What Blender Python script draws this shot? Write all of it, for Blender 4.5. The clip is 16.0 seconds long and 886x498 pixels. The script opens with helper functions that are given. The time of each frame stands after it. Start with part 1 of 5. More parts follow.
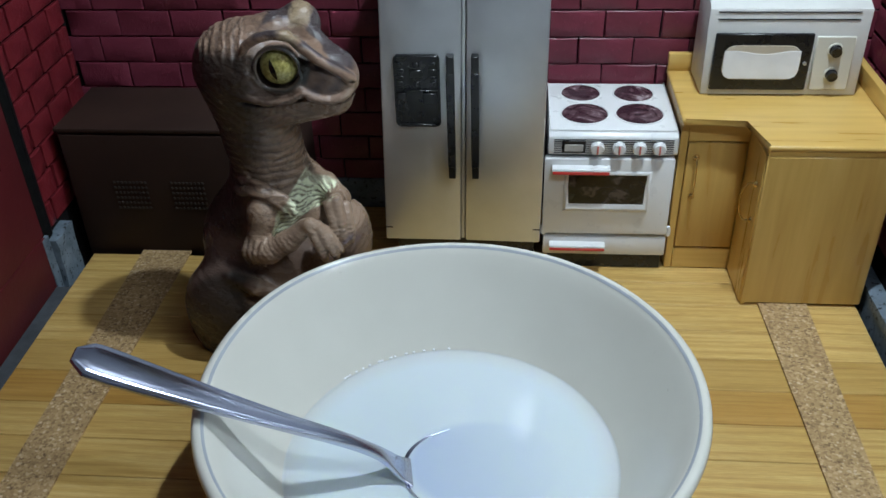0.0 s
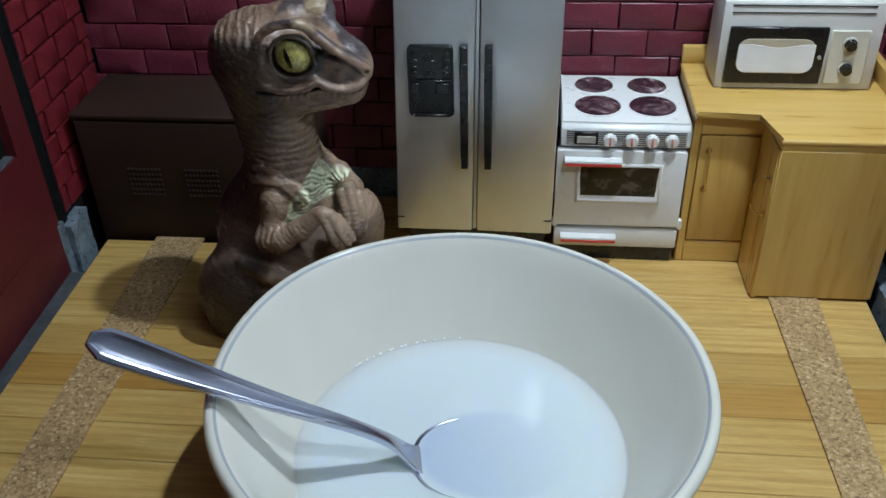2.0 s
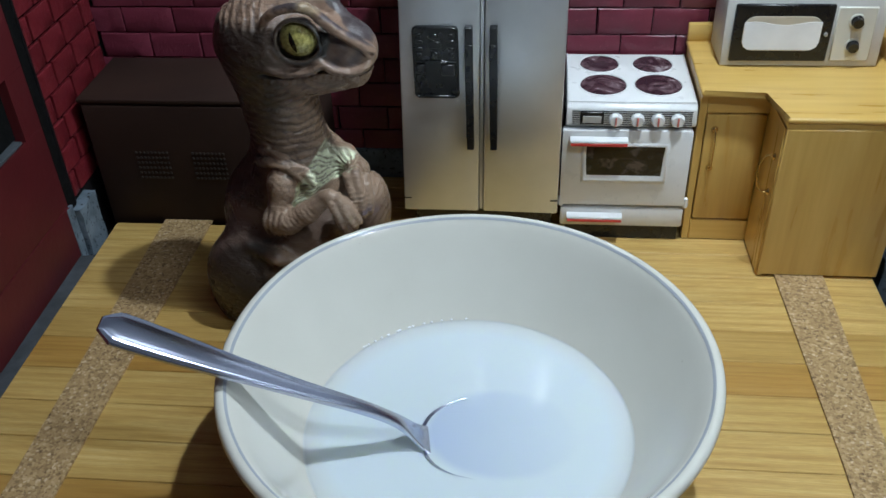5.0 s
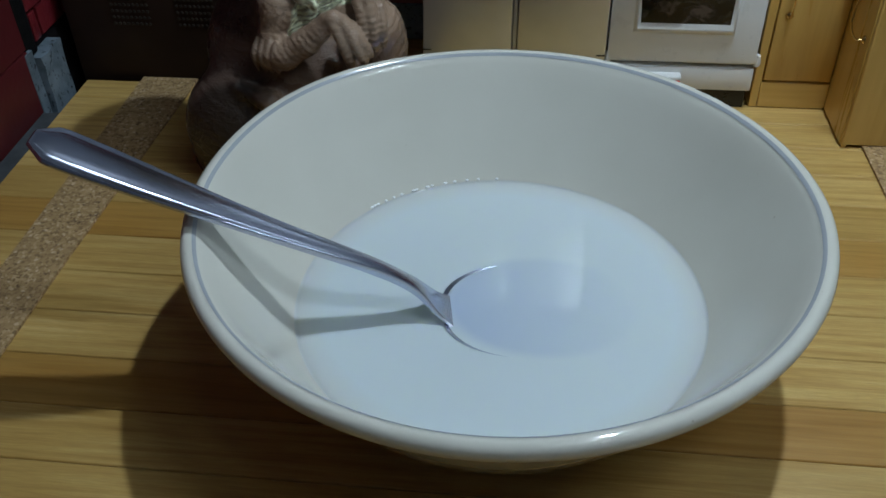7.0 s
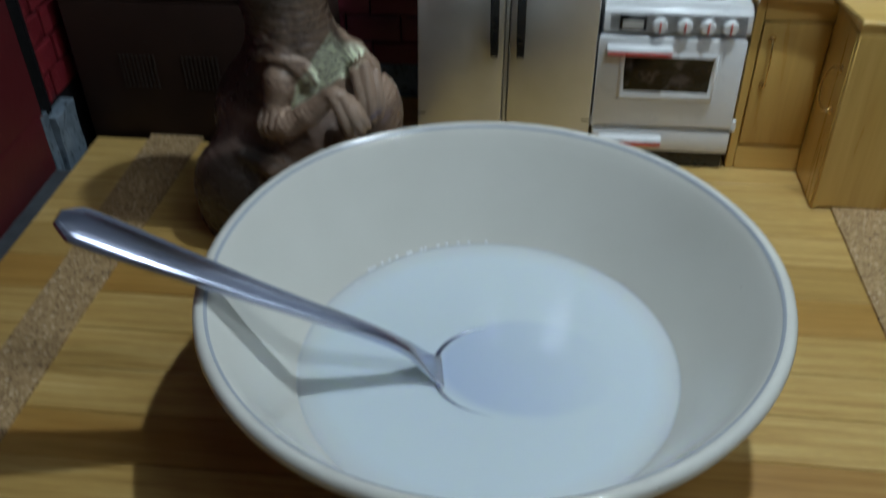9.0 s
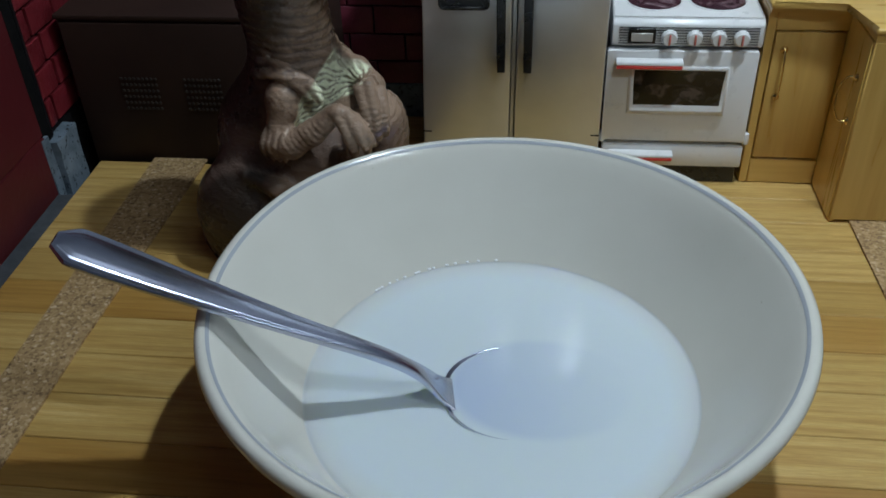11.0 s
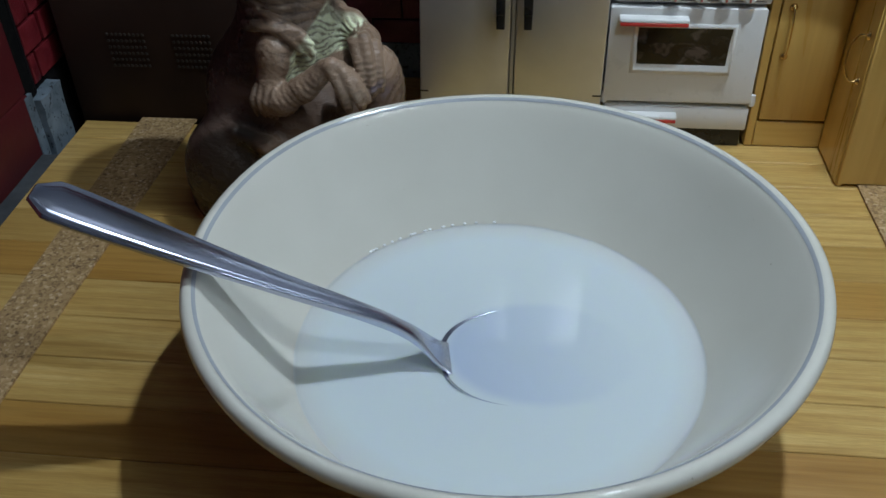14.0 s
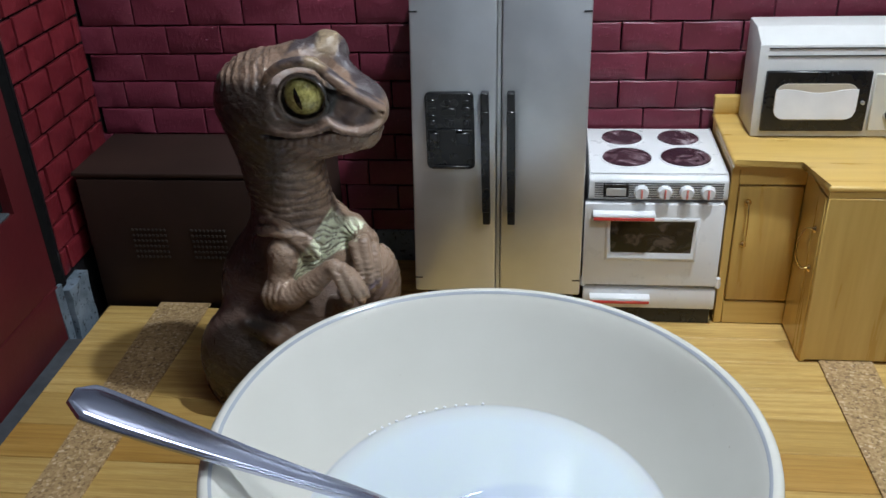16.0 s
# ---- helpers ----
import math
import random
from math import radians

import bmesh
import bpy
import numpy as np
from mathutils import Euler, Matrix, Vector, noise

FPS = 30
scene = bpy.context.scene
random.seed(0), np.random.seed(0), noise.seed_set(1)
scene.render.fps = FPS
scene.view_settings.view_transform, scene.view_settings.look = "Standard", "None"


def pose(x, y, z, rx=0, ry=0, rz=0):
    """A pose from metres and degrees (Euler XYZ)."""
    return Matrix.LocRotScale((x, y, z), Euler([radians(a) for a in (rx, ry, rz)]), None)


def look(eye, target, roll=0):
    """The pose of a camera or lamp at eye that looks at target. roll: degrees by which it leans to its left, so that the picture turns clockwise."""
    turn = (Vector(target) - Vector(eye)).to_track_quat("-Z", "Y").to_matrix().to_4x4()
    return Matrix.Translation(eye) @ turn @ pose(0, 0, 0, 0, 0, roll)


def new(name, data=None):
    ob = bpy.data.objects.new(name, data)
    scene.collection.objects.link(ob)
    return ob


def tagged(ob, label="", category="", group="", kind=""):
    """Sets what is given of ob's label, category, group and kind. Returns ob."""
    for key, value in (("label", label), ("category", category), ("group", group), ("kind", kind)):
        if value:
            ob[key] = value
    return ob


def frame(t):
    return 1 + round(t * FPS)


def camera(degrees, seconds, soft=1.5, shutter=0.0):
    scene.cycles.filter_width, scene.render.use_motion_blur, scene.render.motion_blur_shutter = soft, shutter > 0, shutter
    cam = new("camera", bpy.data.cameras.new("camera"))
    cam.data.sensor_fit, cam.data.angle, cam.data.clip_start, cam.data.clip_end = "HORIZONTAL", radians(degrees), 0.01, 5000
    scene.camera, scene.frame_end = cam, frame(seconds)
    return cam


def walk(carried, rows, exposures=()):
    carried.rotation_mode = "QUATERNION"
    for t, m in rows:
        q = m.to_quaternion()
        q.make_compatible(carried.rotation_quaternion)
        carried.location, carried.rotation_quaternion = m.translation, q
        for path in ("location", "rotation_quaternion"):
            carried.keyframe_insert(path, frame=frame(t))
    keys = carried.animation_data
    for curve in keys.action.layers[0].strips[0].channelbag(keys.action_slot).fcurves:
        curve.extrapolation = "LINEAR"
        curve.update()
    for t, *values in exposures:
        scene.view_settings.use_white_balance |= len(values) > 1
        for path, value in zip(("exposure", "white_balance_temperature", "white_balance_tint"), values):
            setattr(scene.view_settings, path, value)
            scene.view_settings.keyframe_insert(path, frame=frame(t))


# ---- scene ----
cam = camera(52.1, 16.0, shutter=0.6)
# t, eye x y z (metres), yaw to the left, pitch up, roll
ROWS = [
    (0, 0.0265, -0.0098, 0.2806, 5.14, -34.24, -1.76),
    (0.5, 0.0255, -0.0124, 0.2823, 4.73, -34.27, -1.14),
    (1, 0.0249, -0.0114, 0.2810, 5.44, -34.41, -1.34),
    (1.5, 0.0258, -0.0110, 0.2797, 5.76, -34.83, -1.36),
    (2, 0.0260, -0.0116, 0.2813, 5.93, -34.80, -1.51),
    (2.5, 0.0271, -0.0149, 0.2834, 6.10, -34.83, -1.71),
    (3, 0.0283, -0.0165, 0.2868, 5.92, -34.91, -1.77),
    (3.5, 0.0260, -0.0155, 0.2850, 5.75, -34.87, -1.64),
    (6, 0.0275, -0.0025, 0.2839, 7.41, -37.18, -2.59),
    (6.5, 0.0171, 0.0173, 0.2228, 6.66, -37.48, -1.07),
    (7, 0.0153, 0.0203, 0.2124, 7.38, -39.47, -1.53),
    (7.5, 0.0155, 0.0195, 0.2215, 6.92, -39.76, -0.85),
    (8, 0.0175, 0.0153, 0.2238, 7.42, -39.72, -1.16),
    (8.5, 0.0159, 0.0173, 0.2245, 6.62, -39.83, -0.68),
    (9, 0.0176, 0.0129, 0.2372, 6.94, -38.09, -1.06),
    (9.2, 0.0207, 0.0093, 0.2435, 7.19, -35.04, -1.46),
    (11.5, 0.0153, 0.0223, 0.2222, 7.57, -37.13, -2.33),
    (12, 0.0147, 0.0253, 0.2163, 7.55, -37.67, -1.98),
    (12.5, 0.0155, 0.0262, 0.2176, 7.44, -37.87, -1.89),
    (13, 0.0147, 0.0256, 0.2177, 7.30, -37.98, -1.75),
    (13.5, 0.0158, 0.0246, 0.2188, 7.34, -38.06, -1.71),
    (14, 0.0148, 0.0245, 0.2193, 7.14, -38.11, -1.69),
    (14.5, 0.0197, 0.0133, 0.2447, 7.07, -32.04, -1.90),
    (15, 0.0204, 0.0047, 0.2536, 6.75, -28.47, -2.19),
    (15.5, 0.0226, 0.0061, 0.2502, 6.86, -28.71, -2.31),
    (16, 0.0225, 0.0052, 0.2526, 7.03, -29.01, -2.42),
]
# t, stops, kelvin, tint
EXPOSURES = [(0.0, 0.0, 6430, 10), (3.5, 0.0, 6430, 10), (6.0, 0.1, 6430, 10), (6.5, -0.5, 6330, 8), (7.0, -0.55, 6280, 7), (9.0, -0.5, 6330, 8), (12.0, -0.42, 6450, 10),
             (14.0, -0.42, 6450, 10), (14.5, 0.0, 6500, 12), (15.0, 0.65, 6650, 15), (15.5, 0.3, 6650, 15), (16.0, 0.2, 6650, 15)]


def heading(x, y, z, yaw, pitch, roll):
    a, b = radians(yaw), radians(pitch)
    ahead = Vector((-math.sin(a) * math.cos(b), math.cos(a) * math.cos(b), math.sin(b)))
    return look((x, y, z), Vector((x, y, z)) + ahead, roll)


walk(cam, [(r[0], heading(*r[1:])) for r in ROWS], EXPOSURES)

# ---- world and light ----
world = bpy.data.worlds.new("world")
scene.world = world
world.use_nodes = True
world.node_tree.nodes["Background"].inputs["Color"].default_value = (0.55, 0.65, 0.8, 1)
world.node_tree.nodes["Background"].inputs["Strength"].default_value = 0.02

LAMP_AT = (0.250, 0.080, 0.460)      # LED bar out of view, added in front as fill light
LAMP_LENGTH = 0.24
LED_COUNT = 14
LED_STRENGTH = 1150.0
SPOT_AT = (0.125, 0.304, 0.510)      # the bright round lamp over the set
SPOT_STRENGTH = 2050.0
ROOM_STRENGTH = 8.0                # dim fill panel under the ceiling, out of view, added for ambient light
ROOM_TOP = 1.20

# ---- materials ----
def rgb(c):
    return (c[0], c[1], c[2], 1.0)


class Mat:
    """A principled material with a few helpers to wire textures."""

    def __init__(self, name, base=(0.8, 0.8, 0.8), rough=0.5, metal=0.0, coat=0.0, spec=0.5):
        self.m = bpy.data.materials.new(name)
        self.m.use_nodes = True
        self.t = self.m.node_tree
        self.p = self.t.nodes["Principled BSDF"]
        self.p.inputs["Base Color"].default_value = rgb(base)
        self.p.inputs["Roughness"].default_value = rough
        self.p.inputs["Metallic"].default_value = metal
        self.p.inputs["Coat Weight"].default_value = coat
        self.p.inputs["Specular IOR Level"].default_value = spec
        self.co = None

    def n(self, kind, **kw):
        node = self.t.nodes.new("ShaderNode" + kind)
        for k, v in kw.items():
            node.inputs[k.replace("_", " ")].default_value = v
        return node

    def l(self, a, b):
        self.t.links.new(a, b)
        return b

    def coords(self, scale=(1, 1, 1)):
        if self.co is None:
            self.co = self.n("TexCoord")
        mp = self.n("Mapping")
        mp.inputs["Scale"].default_value = scale
        self.l(self.co.outputs["Object"], mp.inputs["Vector"])
        return mp.outputs["Vector"]

    def noise(self, scale, detail=4.0, rough=0.55, stretch=(1, 1, 1), distort=0.0):
        nz = self.n("TexNoise", Scale=scale, Detail=detail, Roughness=rough, Distortion=distort)
        self.l(self.coords(stretch), nz.inputs["Vector"])
        return nz.outputs["Fac"]

    def ramp(self, fac, stops):
        r = self.n("ValToRGB")
        el = r.color_ramp.elements
        while len(el) < len(stops):
            el.new(0.5)
        for e, (pos, col) in zip(el, stops):
            e.position, e.color = pos, rgb(col) if len(col) == 3 else col
        self.l(fac, r.inputs["Fac"])
        return r.outputs["Color"]

    def mix(self, fac, a, b, mode="MIX"):
        x = self.t.nodes.new("ShaderNodeMix")
        x.data_type, x.blend_type = "RGBA", mode
        for sock, v in ((x.inputs[0], fac), (x.inputs[6], a), (x.inputs[7], b)):
            if isinstance(v, (int, float)):
                sock.default_value = v
            elif isinstance(v, tuple):
                sock.default_value = rgb(v)
            else:
                self.l(v, sock)
        return x.outputs[2]

    def math(self, op, a, b=0.0):
        x = self.t.nodes.new("ShaderNodeMath")
        x.operation = op
        for sock, v in ((x.inputs[0], a), (x.inputs[1], b)):
            if isinstance(v, (int, float)):
                sock.default_value = v
            else:
                self.l(v, sock)
        return x.outputs[0]

    def span(self, fac, lo, hi, to_lo=0.0, to_hi=1.0):
        x = self.n("MapRange")
        for k, v in (("From Min", lo), ("From Max", hi), ("To Min", to_lo), ("To Max", to_hi)):
            x.inputs[k].default_value = v
        self.l(fac, x.inputs["Value"])
        return x.outputs["Result"]

    def random(self):
        return self.n("ObjectInfo").outputs["Random"]

    def base(self, col):
        self.l(col, self.p.inputs["Base Color"])
        return self

    def rough(self, fac):
        self.l(fac, self.p.inputs["Roughness"])
        return self

    def bump(self, fac, strength=0.3, dist=0.001):
        b = self.n("Bump", Strength=strength, Distance=dist)
        self.l(fac, b.inputs["Height"])
        self.l(b.outputs["Normal"], self.p.inputs["Normal"])
        return self


def brick_paint(name="brick_paint", lo=(0.130, 0.020, 0.035), hi=(0.182, 0.031, 0.052)):
    k = Mat(name, rough=0.42)
    big, fine, chip = k.noise(60, 3), k.noise(420, 6, 0.65), k.noise(230, 5, 0.7, (1, 1, 2.0), 0.5)
    c = k.ramp(big, [(0.3, lo), (0.7, hi)])
    tint = k.span(k.random(), 0, 1, 0.84, 1.12)
    grey = k.n("CombineColor")
    for s in ("Red", "Green", "Blue"):
        k.l(tint, grey.inputs[s])
    c = k.mix(1.0, c, grey.outputs["Color"], "MULTIPLY")
    c = k.mix(k.span(fine, 0.62, 0.74), c, tuple(v * 1.7 + 0.02 for v in hi))
    c = k.mix(k.span(chip, 0.70, 0.73), c, (0.012, 0.006, 0.008))
    k.base(c).rough(k.span(big, 0.3, 0.7, 0.26, 0.45))
    k.bump(k.math("ADD", fine, k.math("MULTIPLY", k.span(chip, 0.66, 0.74), -1.5)), 0.55, 0.0008)
    return k.m


def red_panel_paint():
    k = Mat("red_panel_paint", rough=0.5)
    big = k.noise(22, 4)
    c = k.ramp(big, [(0.3, (0.075, 0.008, 0.010)), (0.7, (0.115, 0.012, 0.015))])
    k.base(c).bump(k.noise(240, 5), 0.25, 0.0006)
    return k.m


def stone_paint():
    k = Mat("stone_paint", rough=0.75)
    f, d = k.noise(90, 5), k.noise(330, 4, 0.7)
    c = k.ramp(f, [(0.3, (0.085, 0.115, 0.14)), (0.7, (0.20, 0.25, 0.30))])
    c = k.mix(k.span(d, 0.57, 0.63), c, (0.02, 0.022, 0.025))
    k.base(c).bump(f, 0.6, 0.0015)
    return k.m


def bamboo(amber=False):
    k = Mat("bamboo_amber" if amber else "bamboo", rough=0.45)
    strands = k.noise(16, 4, 0.6, (1.0, 22, 22), 0.3)
    broad = k.noise(9, 3, 0.5, (1.0, 7, 7), 0.4)
    fine = k.noise(60, 6, 0.75, (1.2, 26, 26))
    fibre = k.noise(150, 3, 0.6, (1.0, 16, 16))
    c = k.ramp(strands, [(0.30, (0.42, 0.242, 0.060)), (0.5, (0.580, 0.375, 0.116)), (0.72, (0.675, 0.480, 0.185))])
    tone = k.ramp(k.random(), [(0.0, (0.84, 0.80, 0.72)), (0.3, (0.94, 0.92, 0.88)), (1.0, (1.06, 1.06, 1.06))])
    c = k.mix(1.0, c, tone, "MULTIPLY")
    if amber:
        c = k.mix(1.0, c, (0.80, 0.67, 0.48), "MULTIPLY")
    c = k.mix(k.span(broad, 0.48, 0.75, 0, 0.55), c, (0.43, 0.265, 0.072))
    c = k.mix(k.span(fibre, 0.40, 0.62, 0.28, 0), c, (0.30, 0.17, 0.05))
    c = k.mix(k.span(fine, 0.66, 0.74, 0, 0.5), c, (0.22, 0.115, 0.038))
    k.base(c).rough(k.span(strands, 0.3, 0.7, 0.36, 0.52))
    k.bump(fine, 0.12, 0.0004)
    return k.m


def cork():
    k = Mat("cork", rough=0.85)
    v = k.n("TexVoronoi", Scale=900.0)
    k.l(k.coords((1, 1.0, 1)), v.inputs["Vector"])
    sep = k.n("SeparateColor")
    k.l(v.outputs["Color"], sep.inputs["Color"])
    c = k.ramp(sep.outputs["Red"], [(0.0, (0.23, 0.140, 0.057)), (0.25, (0.35, 0.222, 0.095)), (0.7, (0.44, 0.285, 0.130)), (0.92, (0.52, 0.355, 0.180)), (1.0, (0.63, 0.47, 0.30))])
    c = k.mix(k.span(k.noise(400, 5, 0.7), 0.57, 0.66, 0, 0.95), c, (0.12, 0.065, 0.028))
    c = k.mix(k.span(k.noise(60, 3), 0.35, 0.7, 0, 0.18), c, (0.25, 0.15, 0.07))
    k.base(c).bump(k.math("ADD", sep.outputs["Green"], k.noise(700, 4)), 0.4, 0.0006)
    return k.m


def steel_door():
    k = Mat("silver_lacquer", (0.55, 0.56, 0.57), 0.34, 0.75)
    f = k.noise(700, 3)
    k.base(k.mix(k.span(k.noise(40, 4), 0.3, 0.7, 0, 1), (0.57, 0.585, 0.60), (0.64, 0.655, 0.67)))
    k.rough(k.span(k.noise(120, 4), 0.3, 0.7, 0.34, 0.44)).bump(f, 0.03, 0.0002)
    return k.m


def plastic(name, col, rough=0.35, wear=0.12, bump=0.03, spec=0.5):
    k = Mat(name, col, rough, spec=spec)
    dark = tuple(v * (1 - wear) for v in col)
    k.base(k.mix(k.span(k.noise(55, 4), 0.3, 0.7), dark, col))
    k.rough(k.span(k.noise(160, 3), 0.3, 0.7, rough * 0.85, rough * 1.2)).bump(k.noise(500, 3), bump, 0.0003)
    return k.m


def burner_print():
    k = Mat("burner_print", rough=0.12, spec=0.3)
    f = k.noise(85, 3, 0.5, (1, 1, 1), 1.8)
    c = k.ramp(f, [(0.28, (0.012, 0.007, 0.010)), (0.42, (0.040, 0.016, 0.024)), (0.52, (0.060, 0.030, 0.036)), (0.62, (0.12, 0.075, 0.085)), (0.72, (0.34, 0.28, 0.29))])
    k.base(c)
    return k.m


def oven_glass():
    k = Mat("oven_window_print", rough=0.12)
    f, g = k.noise(150, 3, 0.5, (1, 1, 1.3), 0.8), k.noise(60, 2)
    c = k.ramp(f, [(0.42, (0.006, 0.006, 0.006)), (0.55, (0.020, 0.017, 0.015)), (0.66, (0.075, 0.060, 0.055))])
    c = k.mix(k.span(g, 0.5, 0.72, 0, 0.6), c, (0.008, 0.016, 0.006))
    k.base(c)
    return k.m


def pine(name="varnished_pine", along=2):
    k = Mat(name, rough=0.3)
    st = [26, 26, 26]
    st[along] = 2.0
    strands = k.noise(7, 3, 0.5, tuple(st), 0.3)
    fine = k.noise(34, 6, 0.7, tuple(st), 0.3)
    c = k.ramp(strands, [(0.3, (0.535, 0.322, 0.080)), (0.5, (0.600, 0.380, 0.104)), (0.72, (0.660, 0.440, 0.138))])
    c = k.mix(k.span(fine, 0.58, 0.82, 0, 0.16), c, (0.42, 0.235, 0.060))
    k.base(c).rough(k.span(strands, 0.3, 0.7, 0.26, 0.38)).bump(fine, 0.06, 0.0003)
    k.p.inputs["Coat Weight"].default_value = 0.25
    k.p.inputs["Coat Roughness"].default_value = 0.2
    return k.m


def ceramic():
    k = Mat("cream_glaze", rough=0.06)
    f = k.noise(18, 3)
    c = k.mix(k.span(f, 0.3, 0.7), (0.607, 0.587, 0.521), (0.652, 0.632, 0.567))
    c = k.mix(k.span(k.noise(520, 2), 0.76, 0.79, 0, 0.5), c, (0.35, 0.30, 0.22))
    k.base(c).bump(k.noise(70, 3), 0.03, 0.0006)
    return k.m


def milk_liquid():
    """White, with the bluish patch of thin milk over the spoon's head."""
    k = Mat("milk_liquid", (0.60, 0.665, 0.695), 0.06)
    co = k.n("TexCoord")
    mp = k.n("Mapping")
    mp.inputs["Location"].default_value = (-0.42, 0.14, 0.0)
    mp.inputs["Rotation"].default_value = (0, 0, radians(-8.6))
    mp.inputs["Scale"].default_value = (1 / 0.0304, 1 / 0.0228, 0.0)
    k.l(co.outputs["Object"], mp.inputs["Vector"])
    ln = k.t.nodes.new("ShaderNodeVectorMath")
    ln.operation = "LENGTH"
    k.l(mp.outputs["Vector"], ln.inputs[0])
    thin = k.n("MapRange")
    thin.interpolation_type = "SMOOTHSTEP"
    for key, v in (("From Min", 1.06), ("From Max", 0.86), ("To Min", 0.0), ("To Max", 1.0)):
        thin.inputs[key].default_value = v
    k.l(ln.outputs["Value"], thin.inputs["Value"])
    xyz = k.n("SeparateXYZ")
    k.l(mp.outputs["Vector"], xyz.inputs["Vector"])
    deeper = k.span(xyz.outputs["X"], -0.95, 0.95, 0.92, 0.05)
    c = k.mix(k.math("MULTIPLY", thin.outputs["Result"], deeper), (0.60, 0.665, 0.695), (0.43, 0.505, 0.645))
    # towards the bowl's wall the milk is shallow and the cream glaze shows through
    out = k.t.nodes.new("ShaderNodeVectorMath")
    out.operation = "LENGTH"
    k.l(co.outputs["Object"], out.inputs[0])
    k.base(k.mix(k.span(out.outputs["Value"], 0.0555, 0.0650, 0, 0.8), c, (0.60, 0.610, 0.560)))
    k.p.inputs["Subsurface Weight"].default_value = 0.35
    k.p.inputs["Subsurface Radius"].default_value = (0.0080, 0.0085, 0.0045)
    k.p.inputs["Subsurface Scale"].default_value = 1.0
    k.bump(k.noise(45, 2), 0.02, 0.0006)
    return k.m


def spoon_steel():
    k = Mat("polished_steel", (0.55, 0.58, 0.71), 0.25, 1.0)
    k.rough(k.span(k.noise(25, 2), 0.3, 0.7, 0.21, 0.28))
    k.bump(k.noise(260, 4, 0.6, (1, 3, 1)), 0.04, 0.0002)
    return k.m


def box_paint():
    k = Mat("brown_metal_paint", rough=0.6, spec=0.3)
    f = k.noise(35, 4)
    k.base(k.mix(k.span(f, 0.3, 0.7), (0.028, 0.0145, 0.0105), (0.040, 0.0205, 0.0145))).bump(k.noise(420, 3), 0.05, 0.0003)
    return k.m


def toy_skin():
    """Painted vinyl: the paint layout comes from the mesh's colour layer, gloss from its alpha."""
    k = Mat("painted_vinyl", rough=0.38, spec=0.5)
    a = k.n("VertexColor")
    a.layer_name = "paint"
    blot = k.noise(75, 5, 0.6)
    creases = k.noise(110, 5, 0.6, (1, 1, 2.4), 0.9)
    fine = k.noise(560, 4, 0.65, (1, 1, 1.7), 0.5)
    c = k.mix(k.span(blot, 0.38, 0.72, 0, 0.45), a.outputs["Color"], k.mix(1.0, a.outputs["Color"], (0.66, 0.60, 0.56), "MULTIPLY"))
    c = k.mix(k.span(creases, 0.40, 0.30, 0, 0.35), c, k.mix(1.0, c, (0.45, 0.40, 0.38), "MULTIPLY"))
    gloss = a.outputs["Alpha"]
    # the eye: olive iris with flecks and an upright slit, laid out round its centre
    co = k.n("TexCoord")
    xyz = k.n("SeparateXYZ")
    k.l(co.outputs["Object"], xyz.inputs["Vector"])
    ex, ez = k.math("SUBTRACT", xyz.outputs["X"], 0.0196), k.math("SUBTRACT", xyz.outputs["Z"], 0.1438)
    rad = k.math("SQRT", k.math("ADD", k.math("MULTIPLY", ex, ex), k.math("MULTIPLY", ez, ez)))
    flecks, rust = k.noise(420, 5, 0.7), k.noise(300, 4, 0.6, (1, 1, 1.4), 0.6)
    iris = k.ramp(flecks, [(0.35, (0.17, 0.145, 0.045)), (0.50, (0.31, 0.27, 0.080)), (0.66, (0.50, 0.44, 0.17))])
    iris = k.mix(k.span(rust, 0.55, 0.66, 0, 0.7), iris, (0.12, 0.075, 0.018))
    iris = k.mix(k.span(rad, 0.0060, 0.0078, 0, 0.85), iris, (0.040, 0.034, 0.014))
    lens = k.math("SUBTRACT", 1.0, k.math("POWER", k.math("DIVIDE", k.math("ABSOLUTE", ez), 0.0043), 2.0))
    side = k.math("ABSOLUTE", k.math("ADD", k.math("ADD", ex, 0.0016), k.math("MULTIPLY", ez, 0.26)))
    slit = k.span(k.math("SUBTRACT", k.math("MULTIPLY", lens, 0.00115), side), -0.00008, 0.00012)
    eye = k.mix(slit, iris, (0.005, 0.005, 0.004))
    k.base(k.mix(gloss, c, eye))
    k.rough(k.mix(gloss, k.mix(k.span(blot, 0.3, 0.7), (0.20, 0.20, 0.20), (0.40, 0.40, 0.40)), (0.06, 0.06, 0.06)))
    h = k.math("ADD", creases, k.math("MULTIPLY", fine, 0.45))
    h = k.math("MULTIPLY", h, k.math("SUBTRACT", 1.0, gloss))
    k.bump(h, 0.60, 0.0012)
    return k.m


